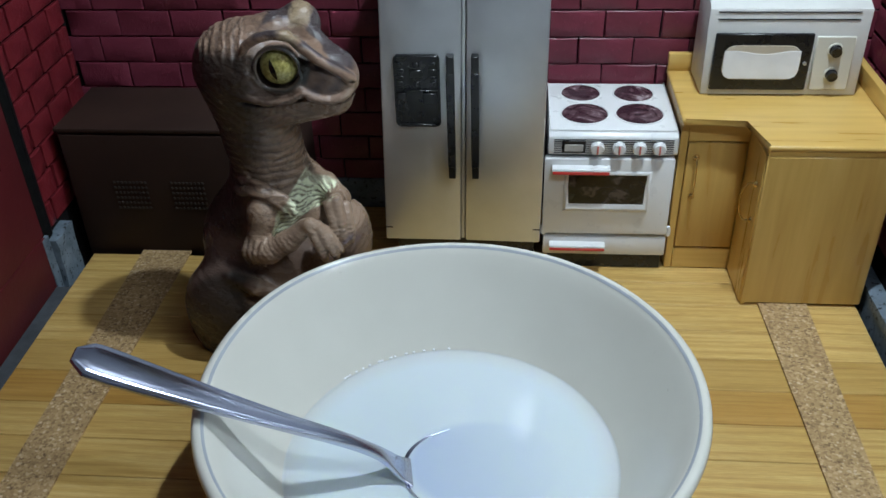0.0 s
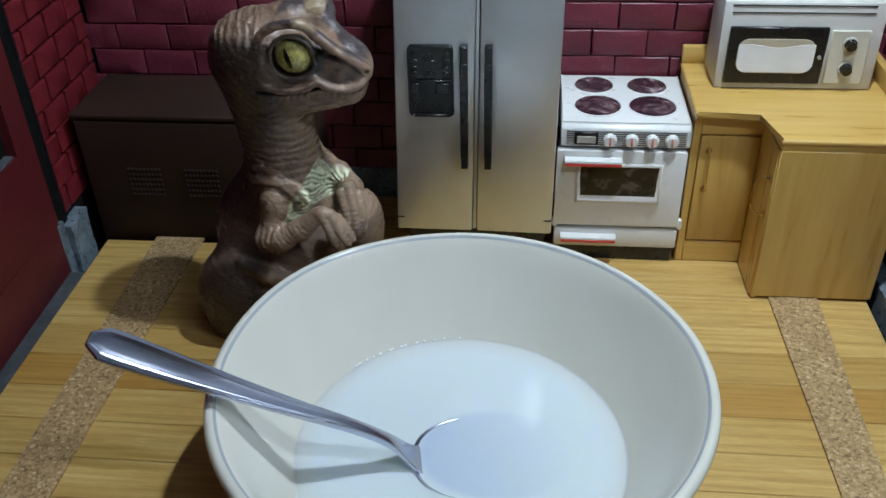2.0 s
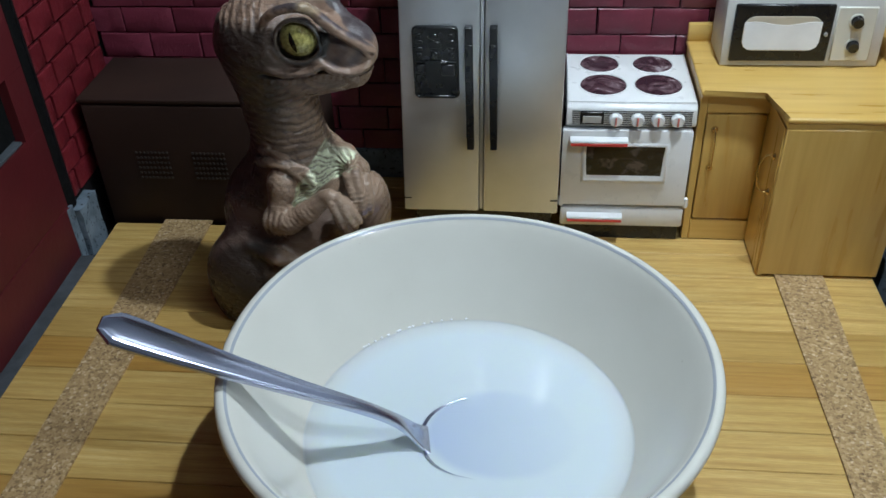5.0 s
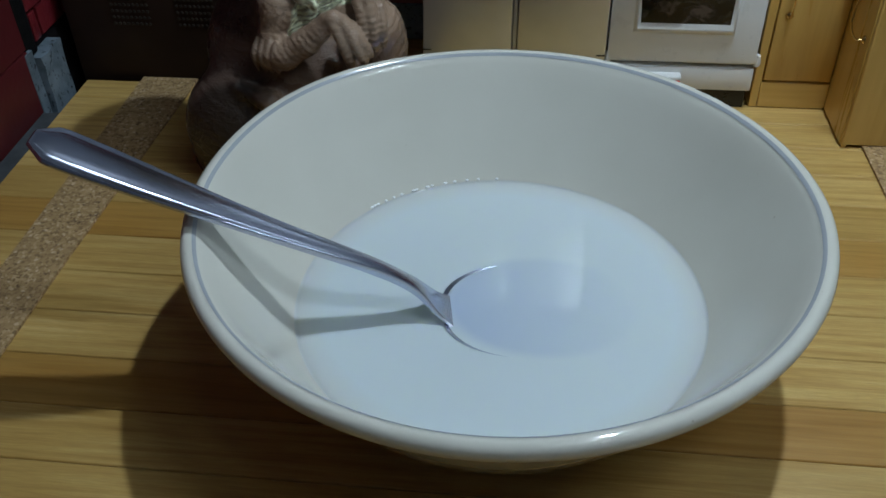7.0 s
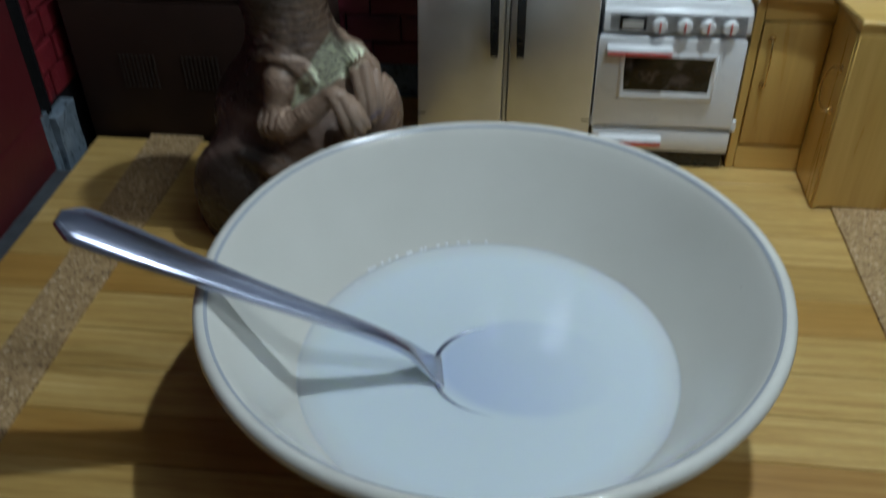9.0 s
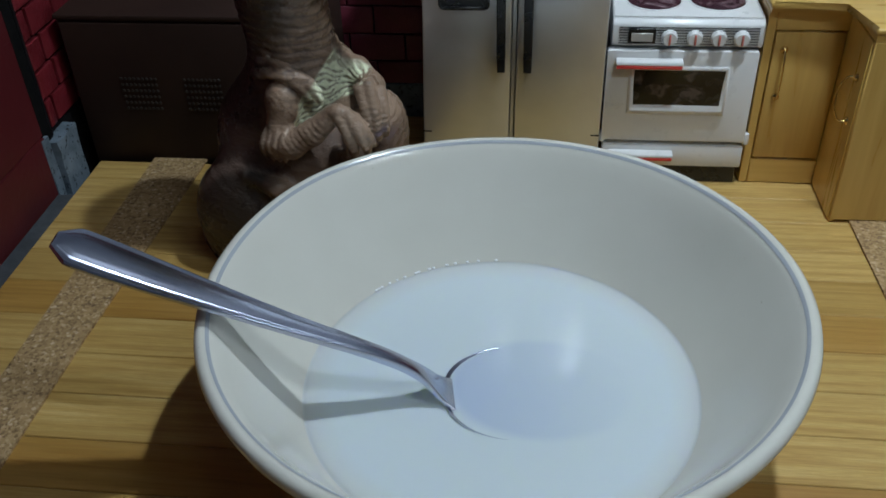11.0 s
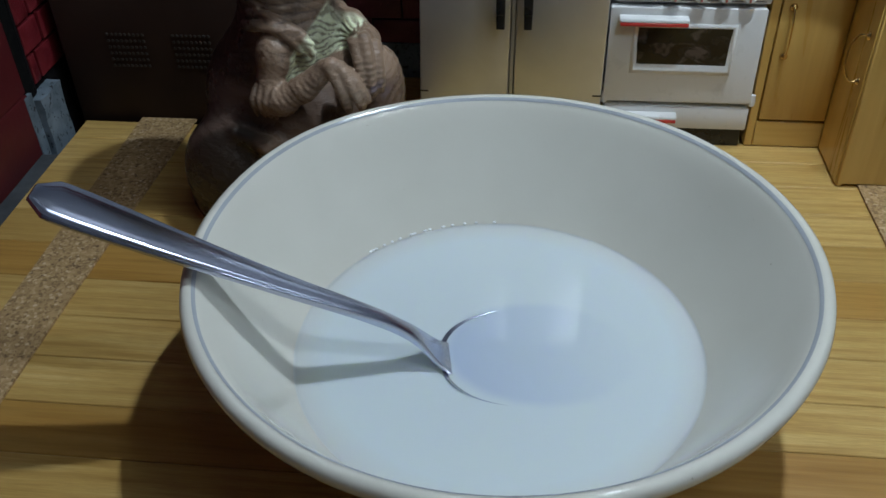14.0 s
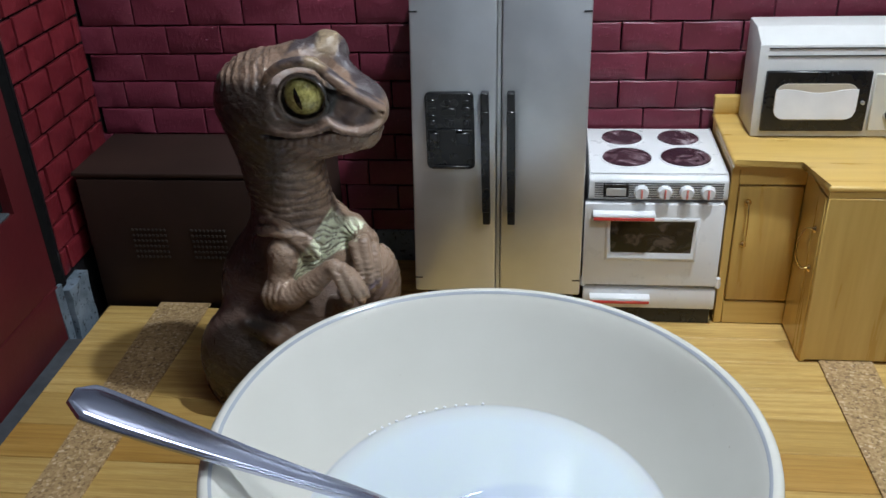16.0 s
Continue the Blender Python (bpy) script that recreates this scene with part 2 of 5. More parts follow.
M = dict(
    brick=brick_paint(), brick_red=brick_paint("brick_red_paint", (0.135, 0.012, 0.017), (0.185, 0.018, 0.024)), red_panel=red_panel_paint(), stone=stone_paint(), bamboo=bamboo(), cork=cork(), steel=steel_door(),
    mortar=plastic("black_mortar", (0.009, 0.007, 0.008), 0.85, spec=0.15), black=plastic("black_plastic", (0.008, 0.0085, 0.0095), 0.28),
    white=plastic("white_plastic", (0.74, 0.74, 0.73), 0.3, 0.06), red=plastic("red_plastic", (0.62, 0.055, 0.045), 0.35),
    grey=plastic("grey_silver_side", (0.30, 0.30, 0.31), 0.45), red_pale=plastic("pale_red_plastic", (0.70, 0.22, 0.18), 0.35), burner=burner_print(), oven=oven_glass(),
    pine_up=pine("varnished_pine", 2), pine_top=pine("varnished_pine_worktop", 0), brass=Mat("brass", (0.62, 0.42, 0.16), 0.25, 1.0).m,
    ceramic=ceramic(), band=plastic("blue_grey_glaze", (0.385, 0.405, 0.435), 0.16, 0.1),
    milk=milk_liquid(), spoon=spoon_steel(), box=box_paint(), toy=toy_skin(), clock_face=plastic("clock_face", (0.46, 0.44, 0.40), 0.2),
    window_cream=plastic("window_cream", (0.50, 0.44, 0.34), 0.35), window_white=plastic("window_white", (0.80, 0.81, 0.82), 0.4),
    table=plastic("dark_table", (0.022, 0.018, 0.016), 0.5), wall=plastic("room_paint", (0.34, 0.37, 0.44), 0.8),
    dark=plastic("dark_gap", (0.005, 0.005, 0.005), 0.85, spec=0.15), plate=plastic("lamp_housing", (0.5, 0.5, 0.5), 0.5),
)
led = Mat("led_chip", (0.9, 0.9, 0.9), 0.4)
led.p.inputs["Emission Color"].default_value = (0.78, 0.92, 1.03, 1)
led.p.inputs["Emission Strength"].default_value = LED_STRENGTH
M["led"] = led.m
spot = Mat("spot_lens", (0.9, 0.9, 0.9), 0.4)
spot.p.inputs["Emission Color"].default_value = (0.78, 0.92, 1.03, 1)
spot.p.inputs["Emission Strength"].default_value = SPOT_STRENGTH
M["spot"] = spot.m


# ---- mesh helpers: all shapes are made in world metres ----
def thing(name, at, label="", category="", group="", kind=""):
    ob = new(name)
    ob.location = at
    ob.empty_display_size = 0.01
    return tagged(ob, label, category, group, kind)


def origin_of(ob):
    p = Vector((0, 0, 0))
    while ob is not None:
        p += ob.location
        ob = ob.parent
    return p


def finish(bm, name, material, smooth=None):
    me = bpy.data.meshes.new(name)
    bmesh.ops.recalc_face_normals(bm, faces=bm.faces)
    bm.to_mesh(me)
    bm.free()
    for m in material if isinstance(material, (list, tuple)) else [material]:
        me.materials.append(m)
    if smooth is not None:
        for p in me.polygons:
            p.use_smooth = True
        if smooth < 180:
            me.set_sharp_from_angle(angle=radians(smooth))
    return me


def part(name, bm, material, parent, label="", smooth=40):
    bm.transform(Matrix.Translation(-origin_of(parent)))
    ob = new(name, finish(bm, name, material, smooth))
    ob.parent = parent
    return tagged(ob, label)


def single(name, bm, material, at=(0, 0, 0), label="", category="", group="", kind="", smooth=40):
    bm.transform(Matrix.Translation(-Vector(at)))
    ob = new(name, finish(bm, name, material, smooth))
    ob.location = at
    return tagged(ob, label, category, group, kind)


def box(x0, x1, y0, y1, z0, z1, bevel=0.0, seg=2, bm=None):
    own = bmesh.new()
    vs = [own.verts.new((x, y, z)) for z in (z0, z1) for y in (y0, y1) for x in (x0, x1)]
    for f in ((0, 2, 3, 1), (4, 5, 7, 6), (0, 1, 5, 4), (2, 6, 7, 3), (0, 4, 6, 2), (1, 3, 7, 5)):
        own.faces.new([vs[i] for i in f])
    if bevel:
        bmesh.ops.bevel(own, geom=own.edges[:], offset=bevel, segments=seg, profile=0.5, affect="EDGES", clamp_overlap=True)
    return join(bm, own)


def join(bm, own):
    if bm is None:
        return own
    me = bpy.data.meshes.new("tmp")
    own.to_mesh(me)
    own.free()
    bm.from_mesh(me)
    bpy.data.meshes.remove(me)
    return bm


def prism(points, axis, a, b, bevel=0.0, seg=2, bm=None):
    """A polygon drawn in the two other axes, pushed from a to b along the named axis."""
    own = bmesh.new()
    at = {"x": lambda u, v, w: (w, u, v), "y": lambda u, v, w: (u, w, v), "z": lambda u, v, w: (u, v, w)}[axis]
    lo = [own.verts.new(at(u, v, a)) for u, v in points]
    hi = [own.verts.new(at(u, v, b)) for u, v in points]
    own.faces.new(lo)
    own.faces.new(hi[::-1])
    for i in range(len(points)):
        j = (i + 1) % len(points)
        own.faces.new((lo[i], hi[i], hi[j], lo[j]))
    if bevel:
        bmesh.ops.bevel(own, geom=own.edges[:], offset=bevel, segments=seg, profile=0.5, affect="EDGES", clamp_overlap=True)
    return join(bm, own)


def rounded(x0, x1, z0, z1, r, n=5):
    pts = []
    for cx, cz, a0 in ((x1 - r, z1 - r, 0), (x0 + r, z1 - r, 90), (x0 + r, z0 + r, 180), (x1 - r, z0 + r, 270)):
        for i in range(n + 1):
            a = radians(a0 + 90 * i / n)
            pts.append((cx + r * math.cos(a), cz + r * math.sin(a)))
    return pts


def lathe(profile, centre, steps=96, bm=None, closed=False):
    own = bmesh.new()
    rings = []
    for r, z in profile:
        if r < 1e-7:
            rings.append([own.verts.new((centre[0], centre[1], centre[2] + z))])
        else:
            rings.append([own.verts.new((centre[0] + r * math.cos(2 * math.pi * i / steps), centre[1] + r * math.sin(2 * math.pi * i / steps), centre[2] + z)) for i in range(steps)])
    pairs = list(zip(rings, rings[1:])) + ([(rings[-1], rings[0])] if closed else [])
    for a, b in pairs:
        for i in range(steps):
            j = (i + 1) % steps
            q = [a[i % len(a)], a[j % len(a)], b[j % len(b)], b[i % len(b)]]
            q = list(dict.fromkeys(q))
            if len(q) > 2:
                own.faces.new(q)
    return join(bm, own)


def disc_stack(axis_from, axis_to, profile, steps=32, bm=None):
    """A lathe along any line: profile of (radius, share of the way)."""
    a, b = Vector(axis_from), Vector(axis_to)
    own = lathe([(r, s * (b - a).length) for r, s in profile], (0, 0, 0), steps)
    own.transform(Matrix.Translation(a) @ (b - a).to_track_quat("Z", "Y").to_matrix().to_4x4())
    return join(bm, own)


def tube(path, radius, steps=10, bm=None, caps=True):
    own = bmesh.new()
    pts = [Vector(p) for p in path]
    radii = radius if isinstance(radius, (list, tuple)) else [radius] * len(pts)
    rings, side = [], None
    for i, p in enumerate(pts):
        d = (pts[min(i + 1, len(pts) - 1)] - pts[max(i - 1, 0)]).normalized()
        side = d.orthogonal().normalized() if side is None else (side - d * side.dot(d)).normalized()
        up = d.cross(side)
        rings.append([own.verts.new(p + radii[i] * (side * math.cos(2 * math.pi * k / steps) + up * math.sin(2 * math.pi * k / steps))) for k in range(steps)])
    for a, b in zip(rings, rings[1:]):
        for k in range(steps):
            own.faces.new((a[k], a[(k + 1) % steps], b[(k + 1) % steps], b[k]))
    if caps:
        own.faces.new(rings[0][::-1])
        own.faces.new(rings[-1])
    return join(bm, own)


def arc(points, n=8):
    """A smooth line through a few points."""
    p = [Vector(q) for q in points]
    p = [2 * p[0] - p[1]] + p + [2 * p[-1] - p[-2]]
    out = []
    for i in range(1, len(p) - 2):
        for k in range(n):
            t = k / n
            out.append(0.5 * ((2 * p[i]) + (p[i + 1] - p[i - 1]) * t + (2 * p[i - 1] - 5 * p[i] + 4 * p[i + 1] - p[i + 2]) * t * t + (3 * p[i] - p[i - 1] - 3 * p[i + 1] + p[i + 2]) * t ** 3))
    return out + [p[-2]]


dif = Mat("diffuser", (0.8, 0.8, 0.8), 0.5)
dif.p.inputs["Emission Color"].default_value = (0.80, 0.92, 1.0, 1)
dif.p.inputs["Emission Strength"].default_value = ROOM_STRENGTH
M["diffuser"] = dif.m


# ---- plain walls that close the place round the set (never in view) ----
def room():
    single("table_top", box(-0.60, 0.75, -0.45, 0.62, -0.040, -0.0125), M["table"], label="plain dark table surface under the miniature kitchen", category="table top", kind="structure")
    single("ceiling", box(-0.65, 0.80, -0.50, 0.67, ROOM_TOP, ROOM_TOP + 0.02), M["wall"], label="plain grey ceiling over the set", category="ceiling", kind="structure")
    for name, b in (("room_wall_north", (-0.60, 0.75, 0.62, 0.64)), ("room_wall_south", (-0.60, 0.75, -0.47, -0.45)), ("room_wall_east", (0.75, 0.77, -0.47, 0.64)), ("room_wall_west", (-0.62, -0.60, -0.47, 0.64))):
        single(name, box(*b, -0.040, ROOM_TOP), M["wall"], label="plain grey wall that closes the place", category="wall", kind="structure")


def fill_bar():
    x, y, z = LAMP_AT
    h = LAMP_LENGTH / 2
    t = thing("front_fill_bar", (x, y, z), "unseen hanging bar of white LED chips, added as front fill light", "lamp")
    part("housing", box(x - h - 0.01, x + h + 0.01, y - 0.011, y + 0.011, z, z + 0.012, 0.002), M["plate"], t)
    for sx in (-h, h):
        part("cable", tube([(x + sx, y, z + 0.012), (x + sx, y, ROOM_TOP)], 0.0015, 8), M["black"], t)
    for i in range(LED_COUNT):
        cx = x - h + LAMP_LENGTH * (i + 0.5) / LED_COUNT
        part("led_chip", box(cx - 0.0016, cx + 0.0016, y - 0.0016, y + 0.0016, z - 0.0024, z - 0.0002), M["led"], t, smooth=None)


def spot_lamp(x, y, z):
    t = thing("spot_lamp", (x, y, z), "small round bright white lamp hanging over the set", "lamp")
    part("housing", disc_stack((x, y, z + 0.001), (x, y, z + 0.020), [(0, 0), (0.0120, 0), (0.0128, 0.1), (0.0128, 0.8), (0.010, 1.0), (0, 1.0)], 28), M["plate"], t)
    part("lens", disc_stack((x, y, z + 0.0008), (x, y, z - 0.0012), [(0, 0), (0.010, 0), (0.0088, 0.8), (0.0, 1.0)], 24), M["spot"], t)
    # skirt out of view, added to cut the light at shallow angles
    part("shade", lathe([(0.0132, 0.018), (0.0266, 0.010), (0.0268, -0.016), (0.0256, -0.016), (0.0254, 0.009), (0.0132, 0.016), (0.0132, 0.018)], (x, y, z), 40), M["black"], t, "unseen black skirt, added to trim the sideways light of the lamp", smooth=40)
    part("cable", tube([(x, y, z + 0.020), (x, y, ROOM_TOP)], 0.0015, 8), M["black"], t)


def room_fill():
    t = thing("ceiling_fill", (0.30, -0.20, ROOM_TOP), "unseen flat white square panel, added as dim fill light", "lamp")
    part("casing", box(0.21, 0.39, -0.29, -0.11, ROOM_TOP - 0.0200, ROOM_TOP - 0.0005, 0.003), M["plate"], t)
    part("diffuser", box(0.22, 0.38, -0.28, -0.12, ROOM_TOP - 0.0230, ROOM_TOP - 0.0205), M["diffuser"], t, smooth=None)


room()
fill_bar()
spot_lamp(*SPOT_AT)
room_fill()


# ---- floor of the set ----
PLANK_LINES = [0.3900, 0.3742, 0.3556, 0.3359, 0.3156, 0.2944, 0.2736] + [0.2736 - 0.0207 * k for k in range(1, 14)]


def plank_mesh(x0, x1, y0, y1):
    bm = box(x0, x1, y0, y1, -0.0040, 0.0)
    top = [e for e in bm.edges if all(v.co.z > -0.001 for v in e.verts)]
    bmesh.ops.bevel(bm, geom=top, offset=0.00035, segments=1, affect="EDGES")
    return bm


def set_floor():
    base = single("floor", box(-0.2040, 0.1968, 0.0, 0.3898, -0.0120, -0.0041), M["dark"], label="miniature kitchen floor of bamboo planks with two cork strips", category="floor", kind="structure")
    part("base_board", box(-0.083, 0.1990, 0.3902, 0.4440, -0.0120, -0.0041), M["dark"], base)
    for i in range(len(PLANK_LINES) - 1):
        hi, lo = PLANK_LINES[i], PLANK_LINES[i + 1]
        part("plank", plank_mesh(-0.2043, 0.1972, lo + 0.00012, hi - 0.00012), M["bamboo_amber" if i in (5, 9, 12) else "bamboo"], base, smooth=None)
    for lo, hi in ((0.3902, 0.4110), (0.4110, 0.4318), (0.4318, 0.4442)):
        part("plank", plank_mesh(-0.0830, 0.1990, lo + 0.00012, hi - 0.00012), M["bamboo"], base, smooth=None)
    for pts in ([(-0.1766, 0.3926), (-0.1492, 0.3926), (-0.1545, 0.2600), (-0.1590, 0.0010), (-0.1775, 0.0010)],
                [(0.1493, 0.3640), (0.1732, 0.3640), (0.1716, 0.2400), (0.1705, 0.0010), (0.1535, 0.0010), (0.1522, 0.2400)]):
        part("cork_strip", prism(pts, "z", 0.0002, 0.0013, 0.0002, 1), M["cork"], base, "thin speckled cork strip", smooth=None)


M["bamboo_amber"] = bamboo(amber=True)
M["glint"] = plastic("milk_glint", (0.93, 0.94, 0.95), 0.15, 0.02, 0.0)
set_floor()


# ---- brick walls ----
def brick_mesh(length, height, depth, seed, paint="brick"):
    """One painted brick with worn uneven edges, its face towards -y, centred on the joint plane."""
    rnd = random.Random(seed)
    w, h = length / 2, height / 2
    edge = [(-w, -h), (-w * 0.3, -h), (w * 0.35, -h), (w, -h), (w, 0.0), (w, h), (w * 0.3, h), (-w * 0.35, h), (-w, h), (-w, 0.0)]
    edge = [(x + rnd.uniform(-0.00018, 0.00014) * (1 if x > 0 else -1), z + rnd.uniform(-0.00018, 0.00012) * (1 if z > 0 else -1)) for x, z in edge]
    bm = bmesh.new()
    back = [bm.verts.new((x, depth, z)) for x, z in edge]
    side = [bm.verts.new((x, 0.00035 + rnd.uniform(-0.0001, 0.0002), z)) for x, z in edge]
    face = [bm.verts.new((x * (1 - 0.00045 / w), rnd.uniform(-0.00012, 0.00008), z * (1 - 0.00045 / h))) for x, z in edge]
    n = len(edge)
    for a, b in ((back, side), (side, face)):
        for k in range(n):
            bm.faces.new((a[k], a[(k + 1) % n], b[(k + 1) % n], b[k]))
    mid = bm.verts.new((rnd.uniform(-0.2, 0.2) * w, rnd.uniform(-0.00012, 0.0), 0.0))
    for k in range(n):
        bm.faces.new((face[k], face[(k + 1) % n], mid))
    bmesh.ops.recalc_face_normals(bm, faces=bm.faces)
    return finish(bm, "brick", M[paint], 40)


FULL = [brick_mesh(0.0280, 0.0140, 0.004, s) for s in range(12)]
HALVES = {}


def brick_course(wall, axis_from, along, z, start, pitch, end, height=0.0140, turn=0.0, seed=0, gap=0.0007, paint="brick"):
    """Lay one course: along is a unit direction, start the first joint, all measured from axis_from."""
    a, d = Vector(axis_from), Vector(along)
    rnd = random.Random(seed)
    s = start - pitch
    while s < end:
        lo, hi = max(s, 0.0), min(s + pitch, end)
        s += pitch
        if hi - lo < 0.003:
            continue
        length = round(hi - lo - gap, 4)
        if abs(length - 0.0280) < 0.0002 and height == 0.0140:
            me = FULL[rnd.randrange(12)]
        else:
            key = (length, height, paint)
            if key not in HALVES:
                HALVES[key] = brick_mesh(length, height, 0.004, len(HALVES) + 50, paint)
            me = HALVES[key]
        ob = new("brick", me)
        ob.location = a + d * ((lo + hi) / 2) + Vector((0, 0, z)) + Vector((rnd.uniform(-1, 1), rnd.uniform(-1, 1), 0)) * 0.0002
        ob.rotation_euler = (0, rnd.uniform(-0.006, 0.006), radians(turn))
        ob.parent = wall


def brick_walls():
    north = single("wall_north", box(-0.2175, 0.2120, 0.4487, 0.4560, -0.0120, 0.1790), M["mortar"], label="back wall of painted dark red bricks with black joints", category="wall", kind="structure")
    part("stone_base", box(-0.2130, 0.2070, 0.4452, 0.4485, -0.0120, 0.0180, 0.0008), M["stone"], north, "grey speckled stone base course")
    for k in range(11):
        z = 0.0744 + 0.0147 * (k - 3.5)
        if z < 0.02:
            continue
        off = 0.0310 if k % 2 == 0 else 0.0179
        brick_course(north, (-0.2165, 0.4467, 0), (1, 0, 0), z, off % 0.0287, 0.0287, 0.4255, seed=k)
    west = single("wall_west", box(-0.2230, -0.2160, 0.3735, 0.4485, -0.0120, 0.1900), M["mortar"], label="side wall of painted red bricks with black joints", category="wall", kind="structure")
    for k in range(11):
        z = 0.0335 + 0.0142 * k
        brick_course(west, (-0.2140, 0.3738, 0), (0, 1, 0), z, (0.0075, 0.0175, 0.013)[k % 3], 0.0232, 0.0712, height=0.0127, turn=90, seed=40 + k, gap=0.0021, paint="brick_red")
    east = single("wall_east", box(0.2100, 0.2170, 0.3000, 0.4485, -0.0120, 0.1900), M["mortar"], label="side wall of painted dark red bricks with black joints", category="wall", kind="structure")
    for k in range(11):
        z = 0.0300 + 0.0142 * k
        brick_course(east, (0.2080, 0.3000, 0), (0, 1, 0), z, (0.0075, 0.0175, 0.013)[k % 3], 0.0232, 0.1480, height=0.0127, turn=-90, seed=80 + k, gap=0.0010)


def rough_block(x0, x1, y0, y1, z0, z1, seed, amount=0.0009, cuts=5):
    rnd = random.Random(seed)
    bm = box(x0, x1, y0, y1, z0, z1)
    bmesh.ops.subdivide_edges(bm, edges=bm.edges[:], cuts=cuts, use_grid_fill=True)
    for v in bm.verts:
        if v.co.z > z0 + 1e-5:
            v.co += amount * noise.noise_vector(v.co * 160 + Vector((seed, 0, 0)))
    return bm


def side_masonry():
    pier = single("dark_pier", box(-0.2225, -0.2145, 0.3640, 0.3732, -0.0118, 0.1900), M["dark"], label="black recessed strip between the brick wall and the red facade", category="wall strip", kind="structure")
    part("edge_bead", tube(arc([(-0.2146, 0.3728, 0.024), (-0.2143, 0.3732, 0.10), (-0.2146, 0.3728, 0.190)], 6), 0.0008, 6), M["mortar"], pier)
    single("stone_block", rough_block(-0.2180, -0.2098, 0.3672, 0.3862, -0.0120, 0.0232, 3), M["stone"], label="light blue-grey stone foot of the brick side wall", category="stone base", kind="structure", smooth=60)
    single("stone_return", rough_block(-0.2190, -0.2128, 0.3605, 0.3668, -0.0120, 0.0270, 8, 0.0006), M["stone"], label="grey stone return beside the red facade", category="stone base", kind="structure", smooth=60)
    single("stone_ledge", rough_block(-0.2128, -0.2046, 0.0, 0.3600, -0.0120, -0.0012, 5, 0.0008, 12), M["stone_dark"], label="grey stone ledge along the edge of the floor", category="ledge", kind="structure", smooth=60)
    facade = single("red_facade", box(-0.2200, -0.2132, 0.0200, 0.3635, -0.0118, 0.0280, 0.0006), M["red_panel"], label="smooth dark red facade panel with a small black window", category="facade", kind="structure")
    up = None
    for y0, y1, z0, z1 in ((0.02, 0.3635, 0.0288, 0.0755), (0.02, 0.3635, 0.108, 0.190), (0.3475, 0.3635, 0.0756, 0.1079), (0.02, 0.2950, 0.0756, 0.1079)):
        up = box(-0.2200, -0.2135, y0, y1, z0, z1, bm=up)
    part("upper_panel", up, M["red_panel"], facade, smooth=None)
    part("window_pane", box(-0.2200, -0.2185, 0.2950, 0.3475, 0.0770, 0.1080), M["dark"], facade, "black recessed window")
    part("window_sill", box(-0.2198, -0.2142, 0.2950, 0.3455, 0.0757, 0.0772, 0.0005), M["stone_dark"], facade, "grey stone sill")
    single("stone_kerb", rough_block(0.2022, 0.2098, 0.3000, 0.4300, -0.0120, 0.0085, 11, 0.0008, 8), M["stone"], label="grey speckled stone foot of the side wall", category="stone base", kind="structure", smooth=60)


M["stone_dark"] = plastic("dark_stone_paint", (0.075, 0.085, 0.095), 0.8, 0.5, 0.4)
brick_walls()
side_masonry()


# ---- brown metal box ----
def metal_box():
    t = thing("metal_case", (-0.147, 0.42, -0.012), "dark brown painted metal case with two pierced vents", "case")
    body = part("body", box(-0.2085, -0.0860, 0.3945, 0.4445, -0.0120, 0.0735, 0.0012), M["box"], t)
    part("lid", box(-0.2092, -0.0855, 0.3930, 0.4448, 0.0728, 0.0752, 0.0006), M["box"], t)
    part("front_panel", box(-0.2070, -0.0875, 0.3930, 0.3946, -0.0080, 0.0715, 0.0005), M["box"], t)
    for gx in (-0.1836, -0.1525):
        for i in range(9):
            for j in range(6):
                x, z = gx + 0.0021 * i, 0.0440 - 0.0031 * j
                part("vent_stud", disc_stack((x, 0.3930, z), (x, 0.3924, z), [(0.0, 0), (0.0008, 0.0), (0.0007, 0.7), (0.0004, 1.0), (0.0, 1.0)], 8), M["vent"], t)


M["vent"] = plastic("vent_metal", (0.030, 0.024, 0.020), 0.4)
metal_box()


